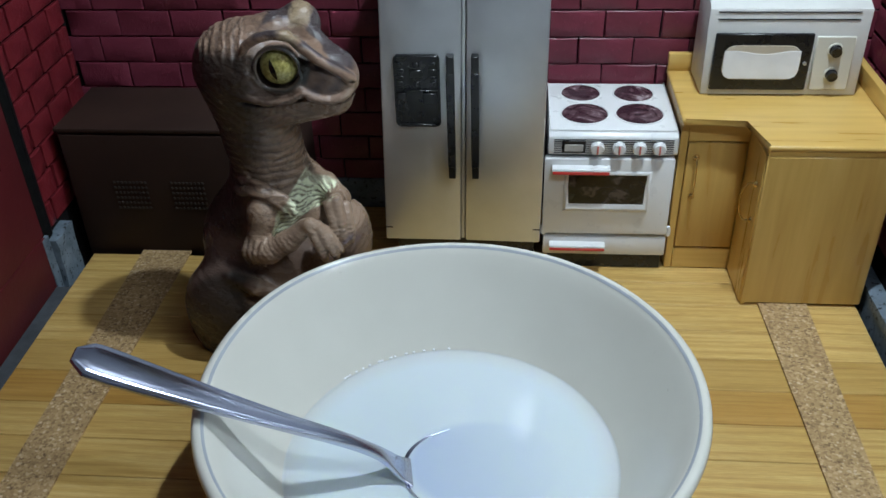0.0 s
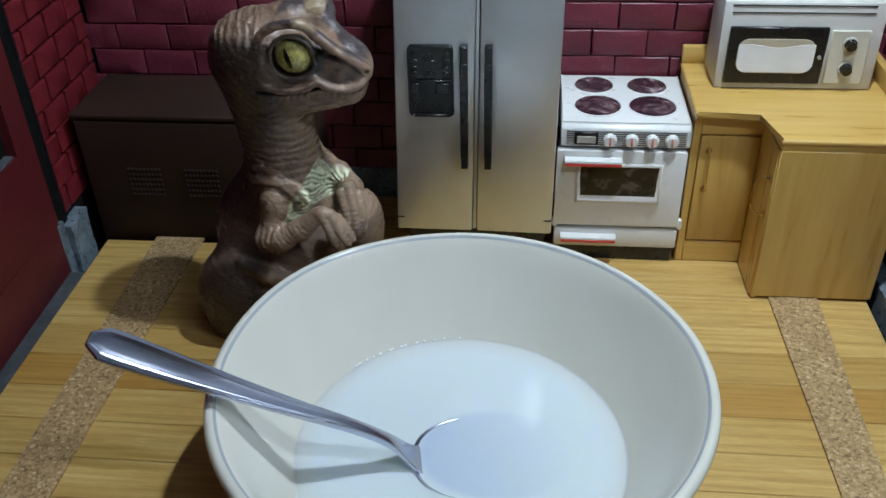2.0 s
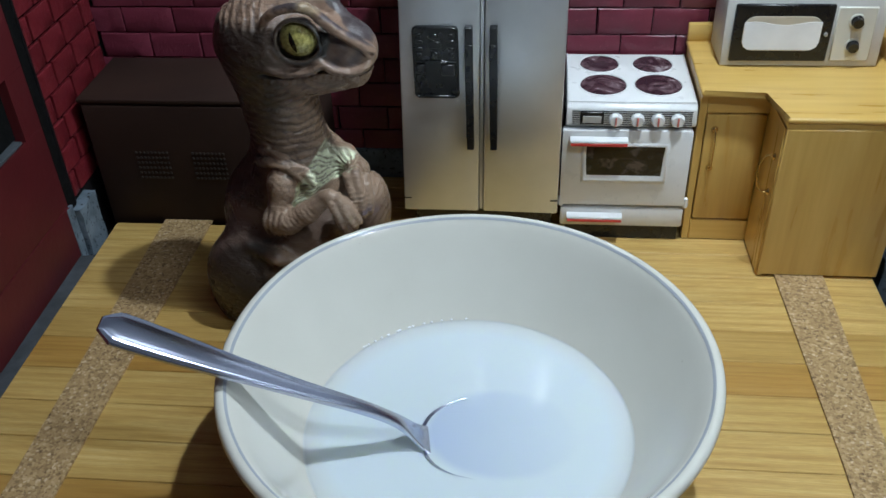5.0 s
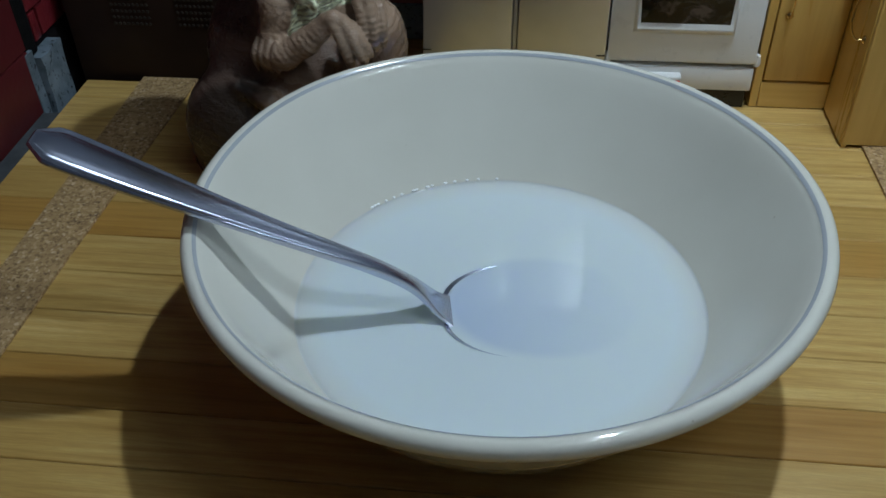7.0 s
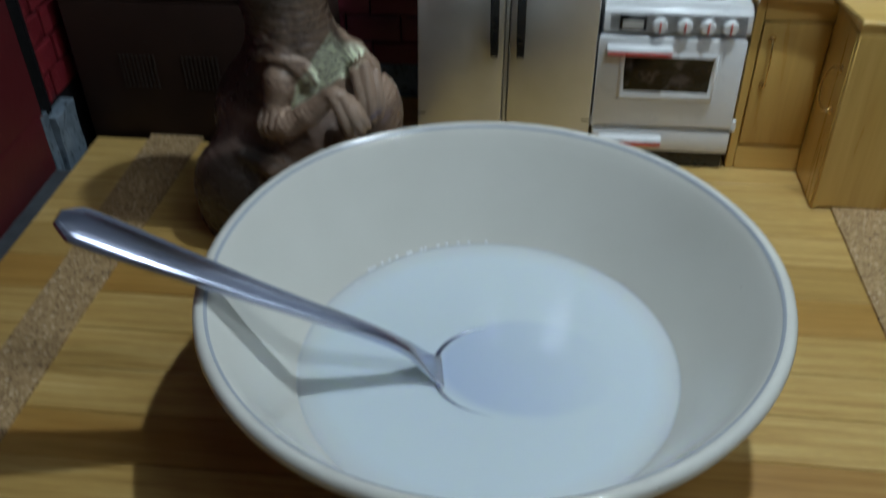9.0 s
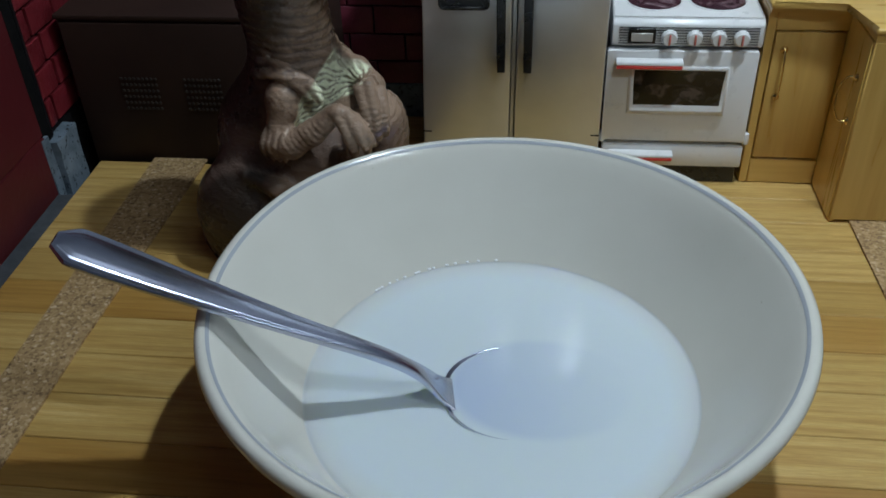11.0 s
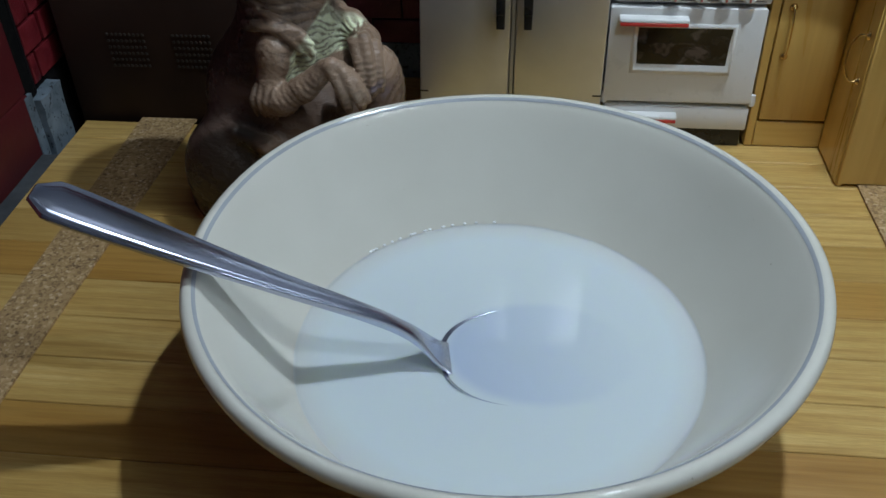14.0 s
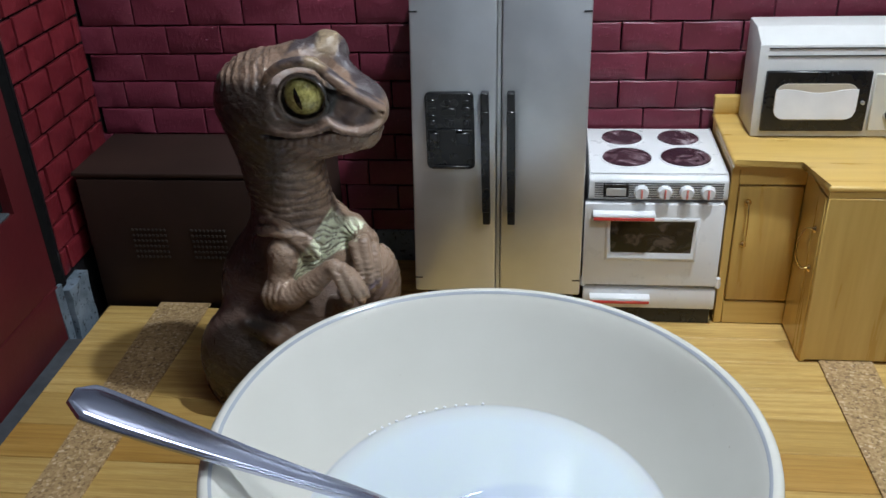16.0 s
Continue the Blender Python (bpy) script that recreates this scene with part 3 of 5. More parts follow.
# ---- fridge ----
def fridge():
    t = thing("fridge", (0.002, 0.414, 0.0), "silver two-door toy fridge with black handles and dispenser", "fridge")
    part("body", prism([(-0.0372, 0.0160), (0.0412, 0.0160), (0.0418, 0.1640), (-0.0338, 0.1640)], "y", 0.3895, 0.4440, 0.0010), M["grey"], t)
    part("plinth", box(-0.0340, 0.0390, 0.3935, 0.4420, 0.0, 0.0158, 0.0006), M["black"], t)
    part("door_seam", prism([(0.0011, 0.0190), (0.0025, 0.0190), (0.0048, 0.1620), (0.0034, 0.1620)], "y", 0.3838, 0.3893), M["steel"], t, "narrow bright strip between the doors")
    dl = part("door", prism([(-0.0385, 0.0180), (0.0007, 0.0180), (0.0030, 0.1635), (-0.0342, 0.1635)], "y", 0.3827, 0.3885, 0.0011), M["steel"], t)
    dr = part("door", prism([(0.0029, 0.0180), (0.0416, 0.0172), (0.0424, 0.1635), (0.0052, 0.1635)], "y", 0.3827, 0.3885, 0.0011), M["steel"], t)
    # dispenser
    d = part("dispenser", prism(rounded(-0.0293, -0.0077, 0.0843, 0.1206, 0.0022), "y", 0.3812, 0.3830, 0.0004, 1), M["black"], dl, "black water dispenser panel")
    frame_pts = rounded(-0.0285, -0.0085, 0.0850, 0.1199, 0.0018)
    part("rim", tube([(x, 0.3811, z) for x, z in frame_pts + frame_pts[:1]], 0.00045, 6, caps=False), M["black"], dl)
    for x, z, w, h in ((-0.0262, 0.1165, 0.0026, 0.0016), (-0.0187, 0.1160, 0.0034, 0.0022), (-0.0112, 0.1165, 0.0026, 0.0016), (-0.0262, 0.1132, 0.0036, 0.0016), (-0.0187, 0.1117, 0.0062, 0.0034),
                       (-0.0112, 0.1132, 0.0036, 0.0016), (-0.0262, 0.1098, 0.0032, 0.0014), (-0.0112, 0.1098, 0.0032, 0.0014), (-0.0262, 0.1068, 0.0026, 0.0020), (-0.0187, 0.1064, 0.0036, 0.0030), (-0.0112, 0.1065, 0.0026, 0.0024)):
        part("button", box(x - w / 2, x + w / 2, 0.3804, 0.3812, z - h / 2, z + h / 2, 0.0003, 1), M["black"], dl)
    part("ledge", box(-0.0283, -0.0087, 0.3800, 0.3812, 0.1030, 0.1037, 0.0002, 1), M["black"], dl)
    part("paddle", box(-0.0278, -0.0236, 0.3798, 0.3812, 0.0975, 0.1022, 0.0004, 1), M["black"], dl)
    part("paddle", box(-0.0160, -0.0098, 0.3798, 0.3812, 0.0965, 0.1022, 0.0004, 1), M["black"], dl)
    part("drip_tray", box(-0.0268, -0.0102, 0.3798, 0.3812, 0.0853, 0.0862, 0.0003, 1), M["black"], dl)
    # handles
    for x0, door in ((-0.0046, dl), (0.0068, dr)):
        bm = box(x0, x0 + 0.0038, 0.3775, 0.3795, 0.0640, 0.1130, 0.0003, 1)
        box(x0 + 0.0002, x0 + 0.0036, 0.3780, 0.3829, 0.1095, 0.1210, 0.0003, 1, bm=bm)
        box(x0 + 0.0002, x0 + 0.0036, 0.3780, 0.3829, 0.0575, 0.0660, 0.0003, 1, bm=bm)
        part("handle", bm, M["black"], door, "black bar handle")
    # hinge marks
    for x0, x1, z in ((-0.0383, -0.0345, 0.0257), (0.0377, 0.0415, 0.0255), (-0.0345, -0.0308, 0.1556), (0.0388, 0.0422, 0.1551)):
        part("hinge_mark", box(x0, x1, 0.3825, 0.3829, z - 0.0003, z + 0.0003), M["black"], dl if x0 < 0 else dr)


fridge()


# ---- stove ----
def stove():
    t = thing("stove", (0.0753, 0.417, 0.0), "white plastic toy stove with four burners and red-edged handles", "stove")
    part("plinth", box(0.0462, 0.1048, 0.3872, 0.4420, 0.0, 0.0091, 0.0005), M["black"], t, "black base")
    body = part("body", box(0.0448, 0.1056, 0.3895, 0.4440, 0.0090, 0.0770, 0.0008), M["white"], t)
    part("cooktop", prism([(0.0440, 0.3880), (0.1066, 0.3880), (0.1066, 0.4446), (0.0446, 0.4446)], "z", 0.0764, 0.0794, 0.0009), M["white"], t)
    rim = 0.0007
    bm = box(0.0446, 0.1062, 0.3884, 0.3884 + rim, 0.0793, 0.0799, 0.0002, 1)
    box(0.0446, 0.0446 + rim, 0.3886, 0.4440, 0.0793, 0.0799, 0.0002, 1, bm=bm)
    box(0.1055, 0.1055 + rim, 0.3886, 0.4440, 0.0793, 0.0799, 0.0002, 1, bm=bm)
    part("lip", bm, M["white"], t)
    for x, y, r in ((0.0615, 0.4314, 0.0099), (0.0887, 0.4312, 0.0100), (0.0623, 0.4070, 0.0114), (0.0895, 0.4073, 0.0115)):
        b = part("burner", lathe([(0, 0.0004), (r - 0.0003, 0.0004), (r, 0.0)], (x, y, 0.0794), 48), M["burner"], t, "dark marbled burner")
        part("burner_ring", lathe([(r, 0.0), (r + 0.0002, 0.0005), (r + 0.0007, 0.0004), (r + 0.0009, 0.0)], (x, y, 0.0794), 48), M["white"], b)
    panel = part("control_panel", prism([(0.3868, 0.0672), (0.3900, 0.0672), (0.3900, 0.0792), (0.3880, 0.0790), (0.3858, 0.0772), (0.3855, 0.0690)], "x", 0.0440, 0.1066, 0.0008), M["white"], t)
    for i in range(7):
        z = 0.0689 + 0.00118 * i
        part("groove", box(0.0468, 0.1042, 0.38535, 0.3858, z - 0.00010, z + 0.00010), M["dark"], panel, smooth=None)
    clock = part("clock", prism(rounded(0.0506, 0.0620, 0.0690, 0.0758, 0.0006, 2), "y", 0.3847, 0.3860, 0.0003, 1), M["black"], panel, "black framed oven clock")
    part("clock_face", box(0.0518, 0.0608, 0.3844, 0.3850, 0.0700, 0.0738, 0.0002, 1), M["clock_face"], clock)
    for x in (0.0677, 0.0781, 0.0879, 0.0973):
        k = part("knob", disc_stack((x, 0.3857, 0.0718), (x, 0.3828, 0.0718), [(0, 0), (0.0034, 0), (0.0034, 0.45), (0.0030, 0.6), (0.0027, 1.0), (0, 1.0)], 28), M["white"], panel)
        part("pointer", box(x - 0.0004, x + 0.0004, 0.3820, 0.3830, 0.0696, 0.0740, 0.0002, 1), M["red_pale"], k, "red pointer")
    # oven door with a window
    d = part("oven_door", prism(rounded(0.0426, 0.1058, 0.0226, 0.0660, 0.0012, 3), "y", 0.3845, 0.3895, 0.0008), M["white"], t, smooth=30)
    bm = bmesh.new()
    o = [bm.verts.new((x, 0.3846, z)) for x, z in ((0.0524, 0.0360), (0.0948, 0.0360), (0.0950, 0.0593), (0.0522, 0.0593))]
    m = [bm.verts.new((x, y, z)) for x, y, z in ((0.0538, 0.3826, 0.0384), (0.0936, 0.3826, 0.0384), (0.0938, 0.3836, 0.0582), (0.0534, 0.3836, 0.0582))]
    n = [bm.verts.new((x, 0.3844, z)) for x, z in ((0.0556, 0.0416), (0.0918, 0.0416), (0.0922, 0.0567), (0.0552, 0.0567))]
    for a, b in ((o, m), (m, n)):
        for i in range(4):
            bm.faces.new((a[i], a[(i + 1) % 4], b[(i + 1) % 4], b[i]))
    crest = [e for e in bm.edges if all(v in m for v in e.verts)]
    bmesh.ops.bevel(bm, geom=crest, offset=0.0006, segments=3, affect="EDGES", profile=0.5)
    part("window_frame", bm, M["white"], d, smooth=50)
    part("oven_window", box(0.0546, 0.0930, 0.3840, 0.3846, 0.0408, 0.0574), M["oven"], d, "dark printed oven window")
    for z, y, name in ((0.0612, 0.3845, "oven_handle"), (0.0160, 0.3850, "drawer_handle")):
        x0, x1 = (0.0462, 0.0743) if z > 0.03 else (0.0464, 0.0750)
        bm = prism([(y, z + 0.0016), (y - 0.0042, z + 0.0013), (y - 0.0044, z - 0.0002), (y, z - 0.0006)], "x", x0, x1, 0.0003, 1)
        h = part(name, bm, M["white"], t)
        part("red_edge", box(x0 + 0.0003, x1 - 0.0003, y - 0.0046, y - 0.0008, z - 0.0017, z - 0.0003, 0.0002, 1), M["red"], h, "red edge strip")
    part("drawer", box(0.0432, 0.1062, 0.3850, 0.3895, 0.0092, 0.0203, 0.0009), M["white"], t)
    for x in (0.0432, 0.1066):
        part("hinge_pin", disc_stack((x, 0.3860, 0.0215), (x, 0.3860, 0.0265), [(0, 0), (0.0014, 0.0), (0.0016, 0.4), (0.0012, 1.0), (0, 1.0)], 16), M["white"], t)


stove()


# ---- corner cabinet, worktop, microwave ----
def bow_handle(parent, a, b, out, r=0.0004):
    a, b, o = Vector(a), Vector(b), Vector(out)
    pts = [a, a + o * 0.6, a.lerp(b, 0.25) + o, a.lerp(b, 0.5) + o * 1.05, a.lerp(b, 0.75) + o, b + o * 0.6, b]
    h = part("handle", tube(arc(pts, 5), r, 8), M["brass"], parent, "bent brass wire handle")
    for p in (a, b):
        part("rose", disc_stack(p, p + o.normalized() * 0.0012, [(0, 0), (0.0017, 0), (0.0016, 0.5), (0.0009, 1), (0, 1)], 12), M["brass"], h)


def cabinet():
    t = thing("corner_cabinet", (0.153, 0.41, 0.0), "varnished pine corner base cabinet with brass wire handles", "cabinet")
    part("carcass", prism([(0.1085, 0.3905), (0.1430, 0.3905), (0.1430, 0.3592), (0.1975, 0.3592), (0.1975, 0.4435), (0.1085, 0.4435)], "z", 0.0004, 0.0830), M["pine_up"], t, smooth=None)
    part("stile", box(0.1072, 0.1109, 0.3875, 0.3903, 0.0003, 0.0832, 0.0004, 1), M["pine_up"], t)
    part("side_panel", box(0.1072, 0.1084, 0.3905, 0.4435, 0.0003, 0.0832, 0.0003, 1), M["pine_up"], t)
    part("top_rail", box(0.1110, 0.1404, 0.3880, 0.3903, 0.0745, 0.0832, 0.0003, 1), M["pine_top"], t)
    part("bottom_rail", box(0.1110, 0.1402, 0.3876, 0.3903, 0.0003, 0.0128, 0.0004, 1), M["pine_top"], t)
    door = part("door", box(0.1114, 0.1398, 0.3872, 0.3900, 0.0138, 0.0738, 0.0007), M["pine_up"], t)
    bow_handle(door, (0.1158, 0.3872, 0.0662), (0.1160, 0.3872, 0.0445), (0.0002, -0.0032, 0))
    part("return_panel", prism([(0.1404, 0.3902), (0.1430, 0.3902), (0.1432, 0.3570), (0.1410, 0.3570)], "z", 0.0003, 0.0832, 0.0003, 1), M["pine_up"], t)
    rd = part("return_door", prism([(0.1398, 0.3868), (0.1408, 0.3868), (0.1412, 0.3585), (0.1402, 0.3585)], "z", 0.0012, 0.0828, 0.0003, 1), M["pine_up"], t)
    bow_handle(rd, (0.1400, 0.3640, 0.0650), (0.1400, 0.3632, 0.0462), (-0.0060, 0.001, 0))
    part("end_panel", box(0.1408, 0.1984, 0.3568, 0.3592, 0.0014, 0.0832, 0.0005, 1), M["pine_up"], t, "broad plain pine panel")
    part("side_panel", box(0.1976, 0.1986, 0.3593, 0.4435, 0.0006, 0.0832, 0.0003, 1), M["pine_up"], t)
    part("foot", box(0.1430, 0.1965, 0.3610, 0.3640, -0.0002, 0.0012), M["dark"], t)
    w = thing("worktop", (0.153, 0.41, 0.0834), "varnished pine L-shaped worktop with raised back edge", "worktop")
    part("slab", prism([(0.1062, 0.3825), (0.1366, 0.3830), (0.1402, 0.3566), (0.2000, 0.3562), (0.2000, 0.4440), (0.1062, 0.4440)], "z", 0.0856, 0.0886, 0.0012, 3), M["pine_top"], w)
    part("moulding", prism([(0.1072, 0.3850), (0.1394, 0.3856), (0.1408, 0.3570), (0.1988, 0.3570), (0.1988, 0.4435), (0.1072, 0.4435)], "z", 0.0834, 0.0857), M["pine_top"], w, "narrow strip under the worktop edge", smooth=None)
    part("back_edge", box(0.1064, 0.2018, 0.4400, 0.4442, 0.0884, 0.0978, 0.0007), M["pine_top"], w)
    part("side_edge", prism([(0.3640, 0.0884), (0.4398, 0.0884), (0.4398, 0.0978), (0.3760, 0.0978)], "x", 0.1985, 0.2028, 0.0007), M["pine_side"], w)


def microwave():
    t = thing("microwave", (0.155, 0.425, 0.0886), "cream toy microwave with black door and two knobs on the worktop", "microwave")
    part("body", prism([(0.4128, 0.0887), (0.4395, 0.0887), (0.4395, 0.1370), (0.4235, 0.1370), (0.4112, 0.1318)], "x", 0.1180, 0.1922, 0.0008), M["cream_body"], t)
    part("front_frame", prism([(0.1180, 0.0889), (0.1922, 0.0889), (0.1920, 0.1320), (0.1176, 0.1320)], "y", 0.4106, 0.4126, 0.0006), M["cream_body"], t)
    for z in (0.1271, 0.1306):
        part("vent_slot", box(0.1216, 0.1866, 0.4102, 0.4108, z - 0.0002, z + 0.0002), M["black"], t)
    door = part("door", box(0.1217, 0.1672, 0.4085, 0.4105, 0.0922, 0.1206, 0.0005, 1), M["black"], t, "black microwave door")
    part("window_glass", prism(rounded(0.1262, 0.1622, 0.0980, 0.1150, 0.0052), "y", 0.4078, 0.4086, 0.0002, 1), M["window_cream"], door, "pale window with a white loaf shape")
    wave = [(0.1264 + 0.0356 * i / 14, 0.1124 - 0.0009 * math.sin(3.1 * i / 14) + 0.0006 * math.sin(9 * i / 14)) for i in range(15)] + [(0.1619, 0.1022), (0.1610, 0.1000), (0.1588, 0.0986), (0.1296, 0.0986), (0.1274, 0.1000), (0.1265, 0.1022)]
    part("loaf_print", prism(wave, "y", 0.40745, 0.40775, 0.0), M["window_white"], door, smooth=None)
    k = part("door_button", disc_stack((0.1646, 0.4085, 0.1062), (0.1646, 0.4070, 0.1062), [(0, 0), (0.0009, 0), (0.0008, 0.8), (0, 1)], 16), M["steel"], door, "small chrome button")
    panel = part("control_panel", prism([(0.1690, 0.0922), (0.1872, 0.0922), (0.1866, 0.1192), (0.1686, 0.1192)], "y", 0.4092, 0.4105, 0.0005, 1), M["cream_panel"], t)
    for z, x in ((0.1125, 0.1778), (0.1003, 0.1782)):
        s = part("knob", disc_stack((x, 0.4093, z), (x, 0.4062, z - 0.0004), [(0, 0), (0.0030, 0), (0.0030, 0.25), (0.0025, 0.4), (0.0024, 1), (0, 1)], 24), M["black"], panel, "black knob")
        part("knob_skirt", disc_stack((x, 0.4093, z), (x, 0.4083, z), [(0, 0), (0.0036, 0), (0.0034, 0.8), (0, 1)], 24), M["cream_panel"], s, "cream skirt")


M["pine_side"] = pine("varnished_pine_side", 1)
M["cream_body"] = plastic("grey_cream_paint", (0.60, 0.59, 0.56), 0.36, 0.06)
M["cream_panel"] = plastic("cream_panel_paint", (0.60, 0.58, 0.50), 0.36, 0.06)
cabinet()
microwave()


# ---- bowl, milk, spoon ----
BOWL = (0.0055, 0.2298, 0.0)


def hand_thrown(bm):
    """The wall of the bowl swells a little above the milk, as it is not quite round."""
    for v in bm.verts:
        dx, dy = v.co.x - BOWL[0], v.co.y - BOWL[1]
        r, a = math.hypot(dx, dy), math.degrees(math.atan2(dy, dx))
        if r > 0.01:
            up = min(max((v.co.z - 0.021) / 0.036, 0.0), 1.0)
            grow = 1 + up * (0.0023 * math.exp(-((a - 138) / 26) ** 2) + 0.0012 * math.exp(-((a - 2) / 34) ** 2)) / r
            v.co.x, v.co.y = BOWL[0] + dx * grow, BOWL[1] + dy * grow
    return bm


def bowl():
    prof = [(0.0, 0.0030), (0.0440, 0.0022), (0.0460, 0.0), (0.0495, 0.0), (0.0512, 0.0035), (0.0560, 0.0080), (0.0640, 0.0160), (0.0722, 0.0285), (0.0795, 0.0400), (0.0846, 0.0490), (0.0868, 0.0527),
            (0.0890, 0.0538), (0.0902, 0.0555), (0.0905, 0.0572), (0.0900, 0.0588), (0.0888, 0.0597), (0.0874, 0.0597), (0.0862, 0.0589), (0.0846, 0.0566),
            (0.0822, 0.0520), (0.0795, 0.0465), (0.0760, 0.0400), (0.0722, 0.0332), (0.0680, 0.0260), (0.0640, 0.0200), (0.0585, 0.0142), (0.0515, 0.0100), (0.0400, 0.0078), (0.0, 0.0070)]
    t = thing("bowl", BOWL, "cream glazed ceramic bowl with thin blue-grey rim line holding milk", "bowl")
    part("body", hand_thrown(lathe(prof, BOWL, 160)), M["ceramic"], t, smooth=180)
    part("rim_line", hand_thrown(lathe([(0.08690, 0.05955), (0.0864, 0.05922), (0.0859, 0.05872)], BOWL, 160)), M["band"], t, "thin blue-grey glaze line", smooth=180)


def milk():
    z = 0.0195
    prof = [(0.0, z), (0.0300, z), (0.0600, z)] + [(0.0628 + 0.0018 * math.sin(radians(a)), z + 0.0018 * (1 - math.cos(radians(a)))) for a in range(0, 64, 4)] + [(0.0642, 0.0194), (0.0582, 0.0144), (0.0513, 0.0102), (0.0400, 0.0080), (0.0, 0.0072)]
    bm = lathe(prof, BOWL, 256)
    t = thing("milk", (BOWL[0], BOWL[1], 0.0072), "white milk filling the bottom of the bowl", "milk")
    part("liquid", bm, M["milk"], t, smooth=180)
    rnd = random.Random(4)
    # white beads along the milk's edge stand in for lamp glints
    for a in (138.1, 137.0, 135.8, 132.7, 129.7, 126.8, 122.5, 121.6, 117.7, 116.1, 111.5, 108.4, 104.3, 100.5, 94.5):
        p = Vector((BOWL[0] + 0.0641 * math.cos(radians(a)), BOWL[1] + 0.0641 * math.sin(radians(a)), 0.0203))
        m = Matrix.Translation(p) @ Matrix.Rotation(radians(a + 90), 4, "Z") @ Matrix.Diagonal((rnd.uniform(0.0006, 0.0010), 0.0005, 0.00045, 1))
        bm = bmesh.new()
        bmesh.ops.create_uvsphere(bm, u_segments=12, v_segments=8, radius=1.0, matrix=m)
        part("foam_bubble", bm, M["glint"], t, "tiny shiny white bead standing in for a glint at the milk's edge", smooth=180)


def spoon():
    t = thing("spoon", (0.02, 0.228, 0.010), "polished steel spoon leaning on the rim, head in the milk", "spoon")
    line = arc([(-0.1168, 0.2080, 0.0868), (-0.0880, 0.2107, 0.0711), (-0.0560, 0.2150, 0.0532), (-0.0330, 0.2185, 0.0405), (-0.0205, 0.2208, 0.0314), (-0.0128, 0.2222, 0.0226), (-0.0090, 0.2229, 0.0192)], 12)
    total = sum((b - a).length for a, b in zip(line, line[1:]))
    at = np.concatenate([[0.0], np.cumsum([(b - a).length for a, b in zip(line, line[1:])])])
    stations = np.concatenate([np.arange(0, 0.0135, 0.00045), np.linspace(0.0135, total, 110)])
    knots = [(0.0, 0.0064), (0.0052, 0.0166), (0.0075, 0.0174), (0.016, 0.0172), (0.035, 0.0148), (0.060, 0.0106), (0.085, 0.0075), (0.103, 0.0060), (0.113, 0.0057), (0.118, 0.0070), (0.122, 0.0110), (total, 0.0160)]
    wide = np.interp(stations, [k[0] for k in knots], [k[1] for k in knots]) / 2 * np.interp(stations, (0.05, 0.10), (0.93, 0.90))
    for _ in range(60):
        soft = np.concatenate([wide[:1], 0.25 * wide[:-2] + 0.5 * wide[1:-1] + 0.25 * wide[2:], wide[-1:]])
        wide = np.where(stations > 0.0135, soft, wide)
    spots = [Vector([float(np.interp(v, at, [p[k] for p in line])) for k in range(3)]) for v in stations]
    bm, rings = bmesh.new(), []
    across = sorted([-1 + 2 * k / 40 for k in range(41)])
    for i, p in enumerate(spots):
        v, w = float(stations[i]), float(wide[i])
        d = (spots[min(i + 2, len(spots) - 1)] - spots[max(i - 2, 0)]).normalized()
        side = Vector((0, 0, 1)).cross(d).normalized()
        up = d.cross(side)
        th = float(np.interp(v, (0.05, 0.10, 0.114, total), (0.0018, 0.0026, 0.0022, 0.0009)))
        plain = float(np.clip((v - 0.070) / 0.030, 0, 1))
        edge = 0.0024 * min(1.0, w / 0.0080)
        top = []
        for q in across:
            a = q * w
            # distance from the outline: the long sides, the two cut corners and the blunt end
            e = min(w - abs(a), v, (v * 0.0050 + (0.0032 - abs(a)) * 0.0052) / 0.00722) if v < 0.02 else w - abs(a)
            e = max(e, 0.0)
            bead = th * 0.5 - 0.0006 * (1 - min(e / 0.0004, 1.0)) ** 2 - 0.00013 * float(np.clip((e - 0.0006) / 0.0014, 0, 1))
            inner = max(w - edge, 0.0004)
            lift = float(np.clip((e - edge) / 0.0003, 0, 1)) * 0.00020 + 0.085 * inner * (1 - min(abs(a) / inner, 1.0) ** 2) * float(np.clip((e - edge) / 0.0022, 0, 1)) ** 0.7
            h = bead + lift * (1 - plain) + plain * float(np.interp(v, (0.112, total), (0.0009, 0.0001))) * (1 - q * q)
            top.append((a, h))
        low = [(w * 0.98, -th * 0.35), (w * 0.75, -th * 0.5), (0, -th * 0.55), (-w * 0.75, -th * 0.5), (-w * 0.98, -th * 0.35)]
        rings.append([bm.verts.new(p + side * a + up * b) for a, b in top + low])
    n = len(rings[0])
    for a, b in zip(rings, rings[1:]):
        for k in range(n):
            bm.faces.new((a[k], a[(k + 1) % n], b[(k + 1) % n], b[k]))
    bm.faces.new(rings[0][::-1])
    bm.faces.new(rings[-1])
    part("handle", bm, M["spoon"], t, smooth=50)
    # the egg-shaped head, two shells joined at the edge
    c, ax = Vector((0.0165, 0.2268, 0.0191)), Vector((0.985, 0.150, -0.043)).normalized()
    sd = Vector((0, 0, 1)).cross(ax).normalized()
    up = ax.cross(sd)
    bm = bmesh.new()
    N, R = 48, 8
    shells = []
